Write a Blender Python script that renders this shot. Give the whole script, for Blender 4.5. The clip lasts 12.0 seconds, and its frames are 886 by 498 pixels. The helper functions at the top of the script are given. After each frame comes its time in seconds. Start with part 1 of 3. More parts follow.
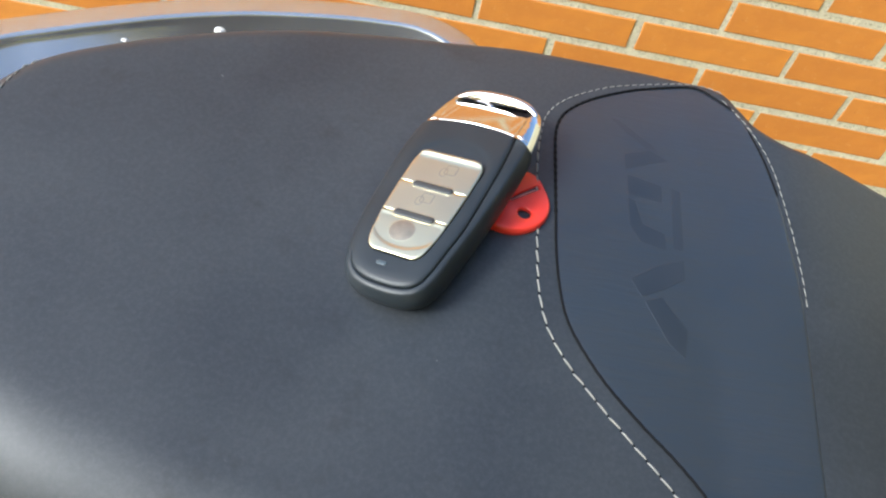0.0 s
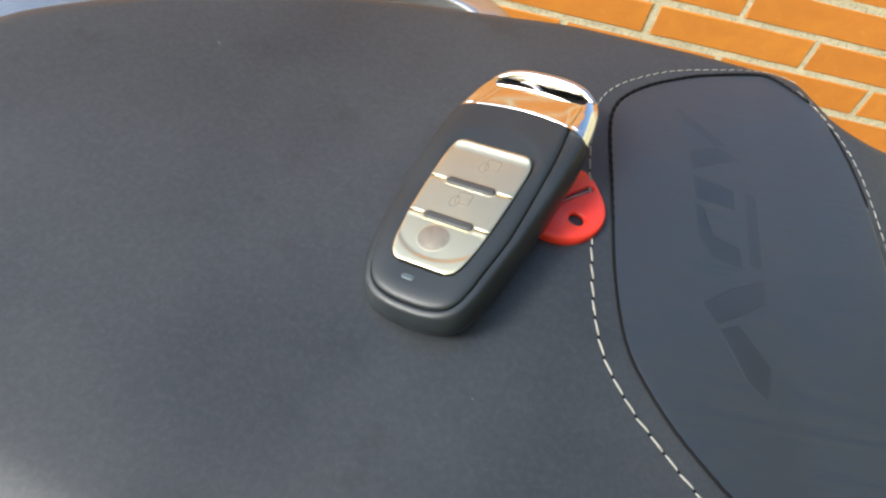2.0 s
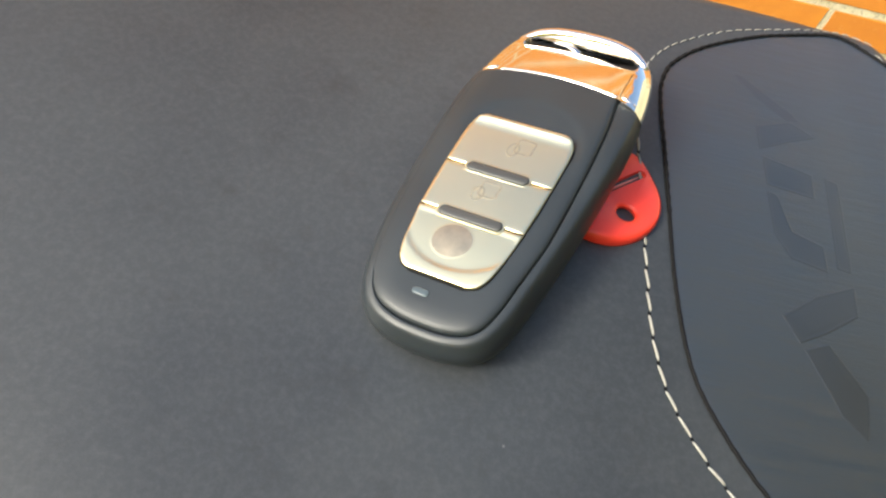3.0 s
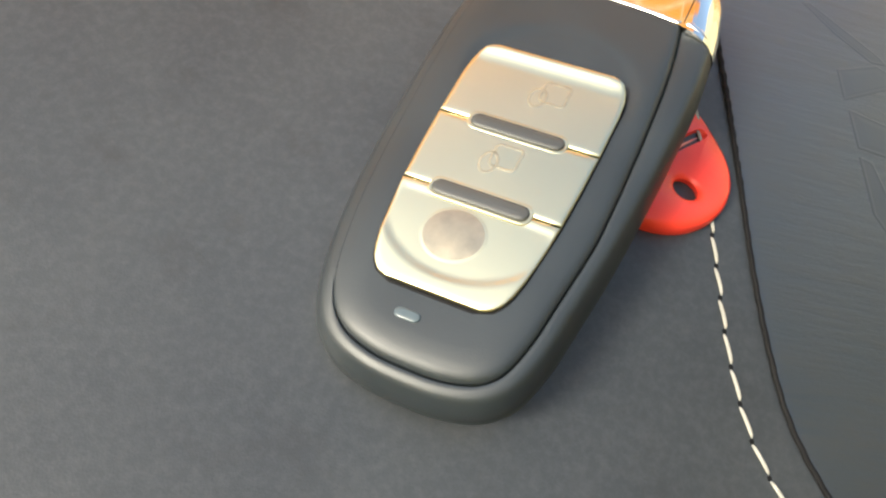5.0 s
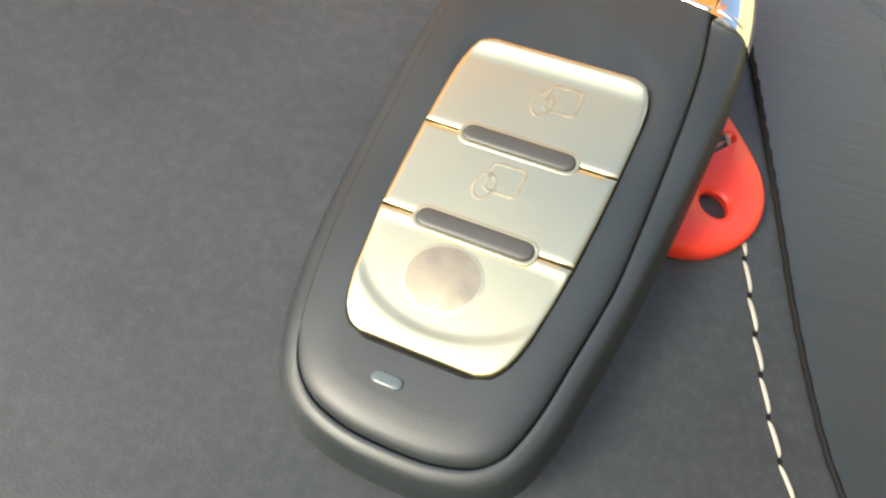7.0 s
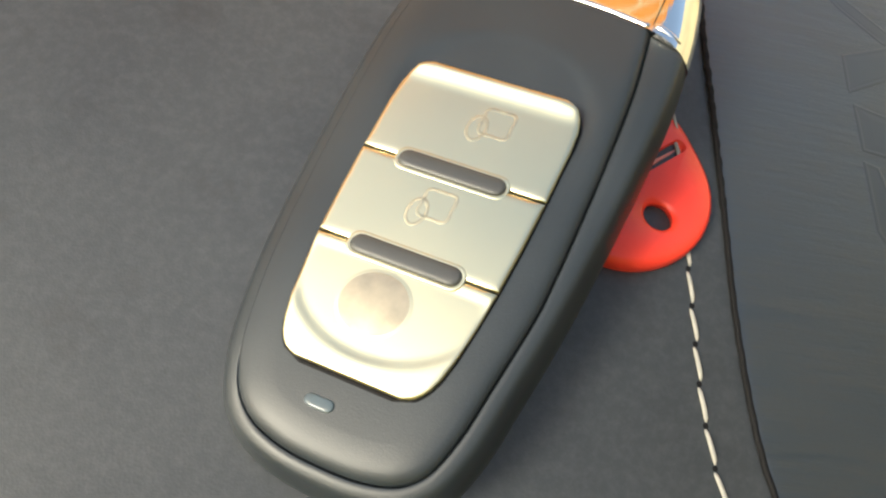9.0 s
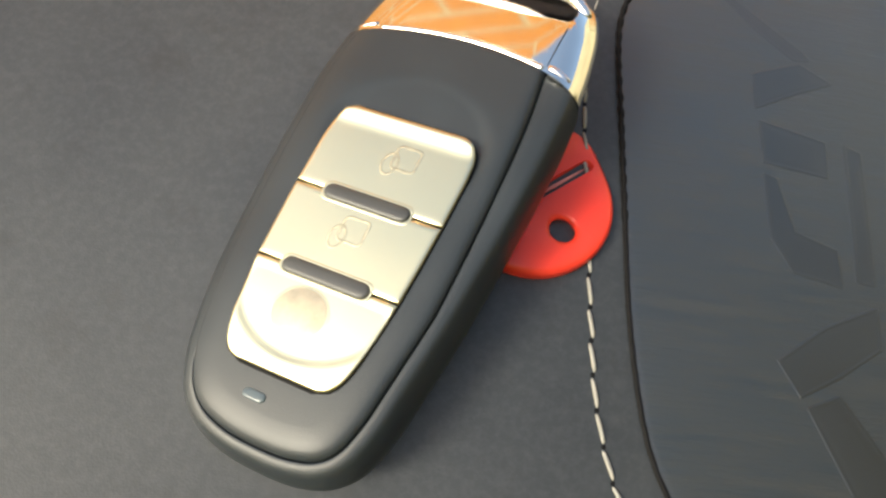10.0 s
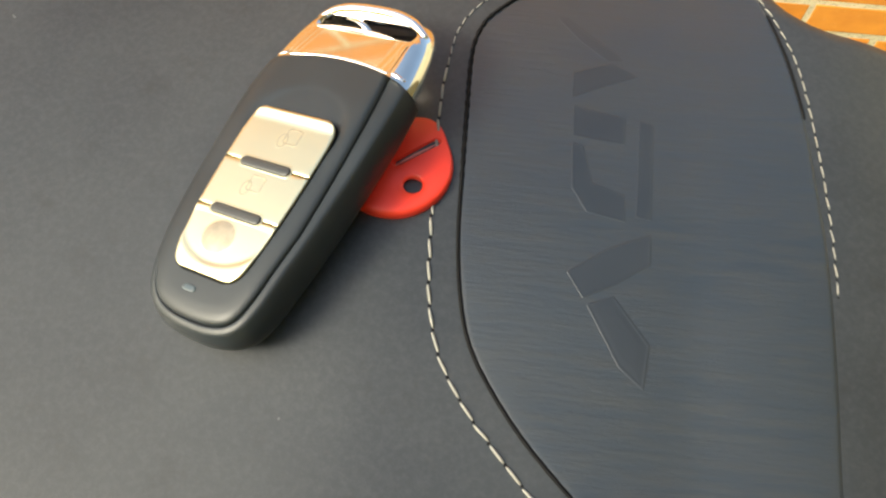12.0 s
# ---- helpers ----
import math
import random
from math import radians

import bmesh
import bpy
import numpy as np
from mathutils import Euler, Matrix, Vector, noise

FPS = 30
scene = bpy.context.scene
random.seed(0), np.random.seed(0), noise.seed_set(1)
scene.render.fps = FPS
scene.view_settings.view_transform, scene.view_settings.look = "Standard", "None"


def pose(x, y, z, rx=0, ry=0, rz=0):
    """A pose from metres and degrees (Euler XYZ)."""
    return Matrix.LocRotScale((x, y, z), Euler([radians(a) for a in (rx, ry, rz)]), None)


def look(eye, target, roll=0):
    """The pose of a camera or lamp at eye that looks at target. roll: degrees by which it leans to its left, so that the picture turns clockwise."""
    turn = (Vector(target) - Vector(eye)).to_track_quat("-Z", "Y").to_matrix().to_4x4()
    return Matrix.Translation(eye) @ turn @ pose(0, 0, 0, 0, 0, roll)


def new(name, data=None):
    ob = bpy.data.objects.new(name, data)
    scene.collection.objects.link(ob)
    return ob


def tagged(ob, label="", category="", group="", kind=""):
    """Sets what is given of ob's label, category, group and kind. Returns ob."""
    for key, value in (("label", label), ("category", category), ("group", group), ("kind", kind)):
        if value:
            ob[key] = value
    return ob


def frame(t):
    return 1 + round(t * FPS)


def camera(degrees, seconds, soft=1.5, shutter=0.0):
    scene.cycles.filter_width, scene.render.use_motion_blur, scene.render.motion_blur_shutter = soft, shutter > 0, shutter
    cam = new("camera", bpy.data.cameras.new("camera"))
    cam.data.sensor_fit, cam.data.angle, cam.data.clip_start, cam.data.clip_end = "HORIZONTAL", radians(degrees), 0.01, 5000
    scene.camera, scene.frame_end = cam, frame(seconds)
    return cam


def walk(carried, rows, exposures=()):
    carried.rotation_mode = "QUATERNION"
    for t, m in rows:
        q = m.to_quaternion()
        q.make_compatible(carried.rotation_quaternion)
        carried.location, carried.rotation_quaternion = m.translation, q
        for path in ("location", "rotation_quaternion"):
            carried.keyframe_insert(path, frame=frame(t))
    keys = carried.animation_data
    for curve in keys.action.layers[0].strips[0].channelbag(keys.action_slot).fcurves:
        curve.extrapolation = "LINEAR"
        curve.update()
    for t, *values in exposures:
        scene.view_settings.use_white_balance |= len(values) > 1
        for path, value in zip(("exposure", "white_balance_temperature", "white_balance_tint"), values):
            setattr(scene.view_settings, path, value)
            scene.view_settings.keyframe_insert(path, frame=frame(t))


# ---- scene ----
from mathutils.geometry import delaunay_2d_cdt

cam = camera(63.53, 12.0, soft=2.2, shutter=0.4)
PATH = [
    (0, (-0.00146, -1.00817, 0.97410), (0.01010, -0.84611, 0.78409), 13.24),
    (0.5, (-0.00357, -1.00542, 0.96881), (0.00797, -0.84353, 0.77866), 13.96),
    (1, (-0.00575, -1.00010, 0.96212), (0.00653, -0.83899, 0.77135), 14.85),
    (1.5, (-0.00908, -0.99113, 0.95602), (0.00385, -0.83158, 0.76398), 15.17),
    (2, (-0.01181, -0.97964, 0.94867), (0.00282, -0.82227, 0.75497), 15.94),
    (2.5, (-0.01397, -0.96648, 0.93610), (0.00229, -0.81206, 0.74017), 16.21),
    (3, (-0.01565, -0.95234, 0.92287), (0.00240, -0.80189, 0.72403), 16.89),
    (3.5, (-0.01857, -0.94158, 0.90980), (0.00630, -0.79503, 0.70879), 19.28),
    (5.5, (-0.01881, -0.91604, 0.88586), (0.01990, -0.77925, 0.68022), 23.61),
    (6, (-0.01767, -0.91182, 0.88325), (0.02196, -0.77705, 0.67645), 23.71),
    (6.5, (-0.01723, -0.90825, 0.87987), (0.02360, -0.77551, 0.67199), 24.39),
    (8.5, (-0.01302, -0.90030, 0.88463), (0.02699, -0.78057, 0.66884), 25.53),
    (9, (-0.00889, -0.90102, 0.88745), (0.02615, -0.78070, 0.67112), 22.85),
    (9.5, (-0.00359, -0.90277, 0.89218), (0.02686, -0.78286, 0.67494), 20.02),
    (10, (0.00534, -0.90311, 0.90673), (0.02609, -0.79022, 0.68464), 16.64),
    (10.5, (0.01566, -0.90850, 0.91480), (0.02861, -0.79563, 0.69211), 12.80),
    (11, (0.02765, -0.91493, 0.92527), (0.02914, -0.80283, 0.70182), 7.25),
    (11.5, (0.03812, -0.92511, 0.93597), (0.03068, -0.80888, 0.71476), 2.65),
    (12, (0.04761, -0.93834, 0.94360), (0.03702, -0.81611, 0.72578), 1.50),
]
EXPOSURES = [(0.0, 1.12, 5490, 4), (1.5, 1.13, 5690, 4), (2.5, 1.25, 6240, 4), (3.5, 1.53, 6660, 2), (6.5, 1.63, 6840, 2), (8.5, 1.43, 6910, 1), (9.5, 1.3, 7010, 2), (11.0, 1.27, 7110, 3), (12.0, 1.32, 7010, 0)]
walk(cam, [(t, look(eye, target, roll)) for t, eye, target, roll in PATH], EXPOSURES)

# ---- light ----
world = bpy.data.worlds.new("sky")
scene.world = world
world.use_nodes = True
wn = world.node_tree
sky = wn.nodes.new("ShaderNodeTexSky")
sky.sky_type, sky.sun_disc = "NISHITA", False
SUN_ELEV, SUN_AZ = radians(36), radians(240)
sky.sun_elevation, sky.sun_rotation = SUN_ELEV, SUN_AZ
sky.air_density, sky.dust_density, sky.ozone_density = 0.9, 4.0, 0.4
wn.links.new(sky.outputs[0], wn.nodes["Background"].inputs[0])
wn.nodes["Background"].inputs[1].default_value = 0.15
sun_data = bpy.data.lights.new("sun", "SUN")
sun_data.energy, sun_data.angle, sun_data.color = 1.42, radians(16), (1.0, 0.95, 0.88)
sun = new("sun", sun_data)
SUN_DIR = Vector((math.sin(SUN_AZ) * math.cos(SUN_ELEV), math.cos(SUN_AZ) * math.cos(SUN_ELEV), math.sin(SUN_ELEV)))
sun.matrix_world = look(SUN_DIR * 8, (0, 0, 0))


# ---- materials ----
def material(name, base, rough=0.5, metal=0.0, spec=0.5):
    m = bpy.data.materials.new(name)
    m.use_nodes = True
    b = m.node_tree.nodes["Principled BSDF"]
    b.inputs["Base Color"].default_value = (*base, 1)
    b.inputs["Roughness"].default_value = rough
    b.inputs["Metallic"].default_value = metal
    b.inputs["Specular IOR Level"].default_value = spec
    return m, m.node_tree, b


def node(tree, kind, **values):
    n = tree.nodes.new(kind)
    for key, value in values.items():
        n.inputs[key].default_value = value
    return n


def coords(tree, scale=(1, 1, 1), rot=(0, 0, 0), source="Object"):
    tc = tree.nodes.new("ShaderNodeTexCoord")
    mp = node(tree, "ShaderNodeMapping", Scale=scale, Rotation=rot)
    tree.links.new(tc.outputs[source], mp.inputs["Vector"])
    return mp.outputs["Vector"]


def noise_of(tree, vec, scale, detail=4.0, rough=0.55):
    n = node(tree, "ShaderNodeTexNoise", Scale=scale, Detail=detail, Roughness=rough)
    tree.links.new(vec, n.inputs["Vector"])
    return n.outputs["Fac"]


def ramp(tree, fac, stops):
    r = tree.nodes.new("ShaderNodeValToRGB")
    els = r.color_ramp.elements
    while len(els) < len(stops):
        els.new(0.5)
    for e, (pos, col) in zip(els, stops):
        e.position, e.color = pos, (*col, 1) if len(col) == 3 else col
    tree.links.new(fac, r.inputs["Fac"])
    return r.outputs["Color"]


def mixed(tree, fac, a, b, blend="MIX"):
    mx = tree.nodes.new("ShaderNodeMix")
    mx.data_type, mx.blend_type = "RGBA", blend
    for socket, value in ((mx.inputs[0], fac), (mx.inputs[6], a), (mx.inputs[7], b)):
        if isinstance(value, (int, float)):
            socket.default_value = value
        elif isinstance(value, tuple):
            socket.default_value = (*value, 1)
        else:
            tree.links.new(value, socket)
    return mx.outputs[2]


def bump(tree, bsdf, height, strength, distance, after=None):
    bp = node(tree, "ShaderNodeBump", Strength=strength, Distance=distance)
    tree.links.new(height, bp.inputs["Height"])
    if after is not None:
        tree.links.new(after, bp.inputs["Normal"])
    tree.links.new(bp.outputs["Normal"], bsdf.inputs["Normal"])
    return bp.outputs["Normal"]


def math_node(tree, op, a, b):
    m = tree.nodes.new("ShaderNodeMath")
    m.operation = op
    for socket, value in ((m.inputs[0], a), (m.inputs[1], b)):
        if isinstance(value, (int, float)):
            socket.default_value = value
        else:
            tree.links.new(value, socket)
    return m.outputs[0]


def leather(name, dark, light, rough):
    """Grained vinyl: fine pebbling, faint dust and rubbed patches."""
    m, t, b = material(name, dark, rough, 0.0, 0.68)
    v = coords(t)
    patch = noise_of(t, v, 22, 5, 0.6)
    dust = noise_of(t, v, 650, 5, 0.75)
    col = ramp(t, patch, [(0.3, dark), (0.72, light)])
    speck = ramp(t, dust, [(0.42, (0, 0, 0)), (0.70, (1, 1, 1))])
    tint = mixed(t, 0.14, col, (0.16, 0.16, 0.17))
    col = mixed(t, speck, col, tint)
    # scattered rubbed spots and lint
    smudge = noise_of(t, v, 75, 6, 0.72)
    col = mixed(t, ramp(t, smudge, [(0.57, (0, 0, 0)), (0.72, (0.6, 0.6, 0.6))]), col, (0.020, 0.021, 0.023))
    lint = noise_of(t, v, 230, 2, 0.4)
    col = mixed(t, ramp(t, lint, [(0.80, (0, 0, 0)), (0.83, (0.5, 0.5, 0.5))]), col, (0.25, 0.25, 0.25))
    t.links.new(col, b.inputs["Base Color"])
    t.links.new(ramp(t, patch, [(0.25, (rough - 0.06,) * 3), (0.75, (rough + 0.07,) * 3)]), b.inputs["Roughness"])
    vor = node(t, "ShaderNodeTexVoronoi", Scale=3000.0)
    t.links.new(v, vor.inputs["Vector"])
    first = bump(t, b, vor.outputs["Distance"], 0.10, 0.00012)
    bump(t, b, noise_of(t, v, 2600, 3), 0.06, 0.00012, first)
    return m


SEAT = leather("seat vinyl", (0.023, 0.0275, 0.033), (0.037, 0.043, 0.050), 0.48)


def panel_cloth():
    """Smoother inlay with fine streaks running across the seat."""
    m, t, b = material("inlay vinyl", (0.02, 0.024, 0.03), 0.40, 0.0, 1.0)
    streak = noise_of(t, coords(t, (70, 700, 200)), 1.0, 6, 0.72)
    patch = noise_of(t, coords(t), 30, 4)
    col = mixed(t, patch, (0.009, 0.0155, 0.0235), (0.0145, 0.0245, 0.0375))
    t.links.new(mixed(t, ramp(t, streak, [(0.38, (0, 0, 0)), (0.66, (0.85, 0.85, 0.85))]), col, (0.022, 0.025, 0.027)), b.inputs["Base Color"])
    b.inputs["Coat Weight"].default_value, b.inputs["Coat Roughness"].default_value = 0.6, 0.36
    t.links.new(ramp(t, streak, [(0.35, (0.36,) * 3), (0.65, (0.50,) * 3)]), b.inputs["Roughness"])
    first = bump(t, b, streak, 0.7, 0.0003)
    bump(t, b, noise_of(t, coords(t), 1500, 2), 0.2, 0.0002, first)
    return m


PANEL = panel_cloth()


def plain(name, base, rough, metal=0.0, spec=0.5, grain=0.0, grain_scale=900.0, vary=0.12, wear=60.0, coat=0.0):
    m, t, b = material(name, base, rough, metal, spec)
    v = coords(t)
    n = noise_of(t, v, wear, 4)
    lo, hi = tuple(c * (1 - vary) for c in base), tuple(min(1, c * (1 + vary)) for c in base)
    t.links.new(ramp(t, n, [(0.3, lo), (0.7, hi)]), b.inputs["Base Color"])
    t.links.new(ramp(t, n, [(0.3, (rough * 0.9,) * 3), (0.7, (min(1, rough * 1.12),) * 3)]), b.inputs["Roughness"])
    b.inputs["Coat Weight"].default_value, b.inputs["Coat Roughness"].default_value = coat, 0.36
    if grain:
        bump(t, b, noise_of(t, v, grain_scale, 3), grain, 0.0003)
    return m


EMBOSS = plain("pressed vinyl", (0.0125, 0.0165, 0.0215), 0.40, spec=1.0, grain=0.05, grain_scale=2500, coat=0.5)
THREAD = plain("white thread", (0.37, 0.36, 0.325), 0.75, grain=0.5, grain_scale=3000)
DARK_THREAD = plain("black thread", (0.007, 0.007, 0.008), 0.75, spec=0.2, grain=0.4, grain_scale=2500)
SHELL = plain("soft-touch plastic", (0.0228, 0.0295, 0.0362), 0.43, spec=0.5, grain=0.10, grain_scale=5000)
RIDGE = plain("grey rubber", (0.055, 0.057, 0.058), 0.42)
NICKEL = plain("satin nickel", (0.82, 0.755, 0.505), 0.31, 1.0, vary=0.02, wear=35)
NICKEL_DULL = plain("etched nickel", (0.52, 0.45, 0.33), 0.40, 1.0, vary=0.13, wear=420)
NICKEL_MID = plain("rubbed nickel", (0.62, 0.57, 0.40), 0.42, 1.0, vary=0.12, wear=900)
CHROME = plain("polished chrome", (0.88, 0.86, 0.82), 0.06, 1.0, vary=0.02, wear=150)
LAMP = plain("indicator lens", (0.09, 0.12, 0.14), 0.30)
RED = plain("red plastic", (0.92, 0.055, 0.034), 0.34, grain=0.15, grain_scale=1500, vary=0.06)
RED_PALE = plain("pale red plastic", (0.85, 0.33, 0.30), 0.30)
SILVER = plain("silver lacquer", (0.62, 0.62, 0.61), 0.23, 0.8, vary=0.03)
GLINT_WHITE = plain("glint white", (0.82, 0.82, 0.80), 0.35)
BODY_PAINT = plain("pale silver bodywork", (0.62, 0.64, 0.66), 0.28, 0.3, vary=0.04)


def brick_clay():
    m, t, b = material("orange brick", (0.5, 0.2, 0.06), 0.75)
    info = t.nodes.new("ShaderNodeObjectInfo")
    geo = t.nodes.new("ShaderNodeNewGeometry")
    rnd = math_node(t, "FRACT", math_node(t, "ADD", info.outputs["Random"], geo.outputs["Random Per Island"]), 0.0)
    v = coords(t, source="Object")
    col = ramp(t, rnd, [(0.0, (0.61, 0.230, 0.028)), (0.5, (0.68, 0.270, 0.034)), (1.0, (0.72, 0.310, 0.046))])
    stain = noise_of(t, coords(t, (14, 14, 40)), 1.0, 5, 0.6)
    col = mixed(t, ramp(t, stain, [(0.35, (0.30,) * 3), (0.7, (0.0,) * 3)]), col, (0.40, 0.14, 0.035))
    pit = noise_of(t, v, 260, 4, 0.7)
    col = mixed(t, ramp(t, pit, [(0.27, (0.8,) * 3), (0.34, (0.0,) * 3)]), col, (0.22, 0.075, 0.02))
    chip = noise_of(t, v, 120, 5, 0.75)
    col = mixed(t, ramp(t, chip, [(0.60, (0.0,) * 3), (0.74, (0.55,) * 3)]), col, (0.80, 0.46, 0.17))
    col = mixed(t, ramp(t, noise_of(t, v, 26, 4, 0.6), [(0.35, (0.35,) * 3), (0.6, (0.0,) * 3)]), col, (0.50, 0.17, 0.022))
    t.links.new(col, b.inputs["Base Color"])
    first = bump(t, b, pit, 0.35, 0.0012)
    bump(t, b, noise_of(t, coords(t, (8, 8, 300)), 1.0, 3), 0.15, 0.0008, first)
    return m


BRICK = brick_clay()


def mortar_mix():
    m, t, b = material("lime mortar", (0.45, 0.42, 0.33), 0.92)
    v = coords(t)
    n = noise_of(t, v, 45, 5, 0.65)
    col = ramp(t, n, [(0.25, (0.50, 0.465, 0.33)), (0.75, (0.74, 0.69, 0.52))])
    grit = noise_of(t, v, 260, 4, 0.75)
    col = mixed(t, ramp(t, grit, [(0.36, (0.75,) * 3), (0.47, (0.0,) * 3)]), col, (0.22, 0.20, 0.12))
    t.links.new(col, b.inputs["Base Color"])
    bump(t, b, grit, 0.7, 0.002)
    return m


MORTAR = mortar_mix()


def ground_mix():
    m, t, b = material("mown grass and soil", (0.1, 0.12, 0.05), 0.95)
    v = coords(t)
    n = noise_of(t, v, 3, 6, 0.65)
    f = noise_of(t, v, 60, 4, 0.7)
    col = ramp(t, n, [(0.3, (0.23, 0.24, 0.060)), (0.7, (0.36, 0.34, 0.095))])
    t.links.new(mixed(t, ramp(t, f, [(0.3, (0.5,) * 3), (0.7, (0.0,) * 3)]), col, (0.05, 0.06, 0.02)), b.inputs["Base Color"])
    bump(t, b, f, 0.6, 0.03)
    return m


GROUND = ground_mix()


# ---- mesh helpers ----
def mesh_of(name, bm, mat, smooth=True):
    me = bpy.data.meshes.new(name)
    bm.normal_update()
    bm.to_mesh(me)
    bm.free()
    me.materials.append(mat)
    if smooth:
        for p in me.polygons:
            p.use_smooth = True
    return me


def part(name, bm, mat, parent, label="", smooth=True, place=None):
    ob = new(name, mesh_of(name, bm, mat, smooth))
    ob.parent = parent
    if place is not None:
        ob.matrix_basis = place
    return tagged(ob, label)


def thing(name, place, label, category, group="", kind=""):
    ob = new(name)
    ob.empty_display_size = 0.02
    ob.matrix_world = place
    return tagged(ob, label, category, group, kind)


def spline(points, closed=False, step=0.002):
    """Even points along a smooth curve through the given ones."""
    pts = [np.array(p, float) for p in points]
    n = len(pts)
    out = []
    for i in range(n if closed else n - 1):
        if closed:
            a, b, c, d = (pts[(i + k) % n] for k in (-1, 0, 1, 2))
        else:
            b, c = pts[i], pts[i + 1]
            a = pts[i - 1] if i else 2 * b - c
            d = pts[i + 2] if i + 2 < n else 2 * c - b
        for u in np.linspace(0, 1, 24, endpoint=False):
            out.append(0.5 * (2 * b + (c - a) * u + (2 * a - 5 * b + 4 * c - d) * u**2 + (3 * b - a - 3 * c + d) * u**3))
    out.append(pts[0] if closed else pts[-1])
    out = np.array(out)
    s = np.r_[0, np.cumsum(np.linalg.norm(np.diff(out, axis=0), axis=1))]
    count = max(4, int(round(s[-1] / step)))
    at = np.linspace(0, s[-1], count + 1)
    even = np.stack([np.interp(at, s, out[:, k]) for k in range(out.shape[1])], 1)
    return even[:-1] if closed else even


def normals_2d(loop):
    """Outward normals of a closed counter-clockwise loop."""
    d = np.roll(loop, -1, 0) - np.roll(loop, 1, 0)
    nrm = np.stack([d[:, 1], -d[:, 0]], 1)
    return nrm / np.maximum(np.linalg.norm(nrm, axis=1, keepdims=True), 1e-9)


def rings_to_bm(rings, cap_first=True, cap_last=True, closed=True):
    """Rings of equal length, joined by quads, with fans at the ends."""
    bm = bmesh.new()
    vs = [[bm.verts.new(p) for p in ring] for ring in rings]
    n = len(vs[0])
    for a, b in zip(vs, vs[1:]):
        for i in range(n if closed else n - 1):
            j = (i + 1) % n
            bm.faces.new((a[i], a[j], b[j], b[i]))
    for ring, wanted, flip in ((vs[0], cap_first, True), (vs[-1], cap_last, False)):
        if wanted:
            mid = bm.verts.new(sum((v.co for v in ring), Vector()) / n)
            for i in range(n):
                a, b = ring[i], ring[(i + 1) % n]
                bm.faces.new((b, a, mid) if flip else (a, b, mid))
    bmesh.ops.recalc_face_normals(bm, faces=bm.faces)
    return bm


def tube(path, radius, sides=8, squash=1.0):
    """A round bar along 3D points, domed at its ends."""
    p = np.array(path, float)
    tan = np.gradient(p, axis=0)
    tan /= np.linalg.norm(tan, axis=1, keepdims=True)
    rings = []
    n = len(p)
    for i in range(n):
        t = Vector(tan[i])
        side = t.cross(Vector((0, 0, 1))).normalized()
        up = side.cross(t).normalized()
        edge = min(i, n - 1 - i)
        r = radius * (0.45 if edge == 0 else 0.85 if edge == 1 else 1.0)
        rings.append([Vector(p[i]) + r * (math.cos(a) * side + squash * math.sin(a) * up) for a in np.linspace(0, 2 * math.pi, sides, endpoint=False)])
    return rings_to_bm(rings)


# ---- ground and wall ----
def build_ground():
    bm = bmesh.new()
    bmesh.ops.create_grid(bm, x_segments=40, y_segments=40, size=60)
    for v in bm.verts:
        v.co.z = 0.012 * noise.noise(v.co * 0.7) - 0.262
    ob = new("ground", mesh_of("ground", bm, GROUND))
    tagged(ob, "dry short grass and bare soil beside the brick wall", "ground", kind="structure")


build_ground()

WALL_X, WALL_Z = 0.0362, 0.3793       # centre of one upright joint, middle of its course
PITCH_X, PITCH_Z, JOINT = 0.25, 0.06, 0.0112
COURSES_UP, COURSES_DOWN = 22, 11
STEP_X, STEP_UP = 0.38, 12             # past this fewer courses: an unseen, added step that lets the inlay reflect sky


def build_wall():
    bm = bmesh.new()
    for x0, x1, low, courses in ((-4.0, 0.985, -0.35, STEP_UP), (-4.0, 0.28, WALL_Z + PITCH_Z * (STEP_UP + 0.5), COURSES_UP)):
        high = WALL_Z + PITCH_Z * (courses + 0.5)
        bmesh.ops.create_cube(bm, size=1, matrix=Matrix.Translation(((x0 + x1) / 2, 0.1272, (low + high) / 2)) @ Matrix.Diagonal((x1 - x0, 0.25, high - low, 1)))
    wall = new("wall_north", mesh_of("wall_north", bm, MORTAR, False))
    tagged(wall, "orange brick garden wall with pale lime mortar joints", "wall", kind="structure")
    return wall


WALL = build_wall()


# Unseen wall, added to block eastern skylight and darken reflections in the seat.
def build_shade_wall():
    bm = bmesh.new()
    bmesh.ops.create_cube(bm, size=1, matrix=Matrix.Translation((1.05, -2.75, 1.35)) @ Matrix.Diagonal((0.2, 4.5, 3.3, 1)))
    bmesh.ops.bevel(bm, geom=bm.edges[:], offset=0.01, segments=2, affect="EDGES")
    ob = new("shade_wall_east", mesh_of("shade_wall_east", bm, plain("dark olive blocker", (0.068, 0.060, 0.028), 0.9, grain=0.5, grain_scale=200, vary=0.2, wear=4), False))
    tagged(ob, "unseen dark olive wall added to block the eastern sky", "wall", kind="structure")


build_shade_wall()


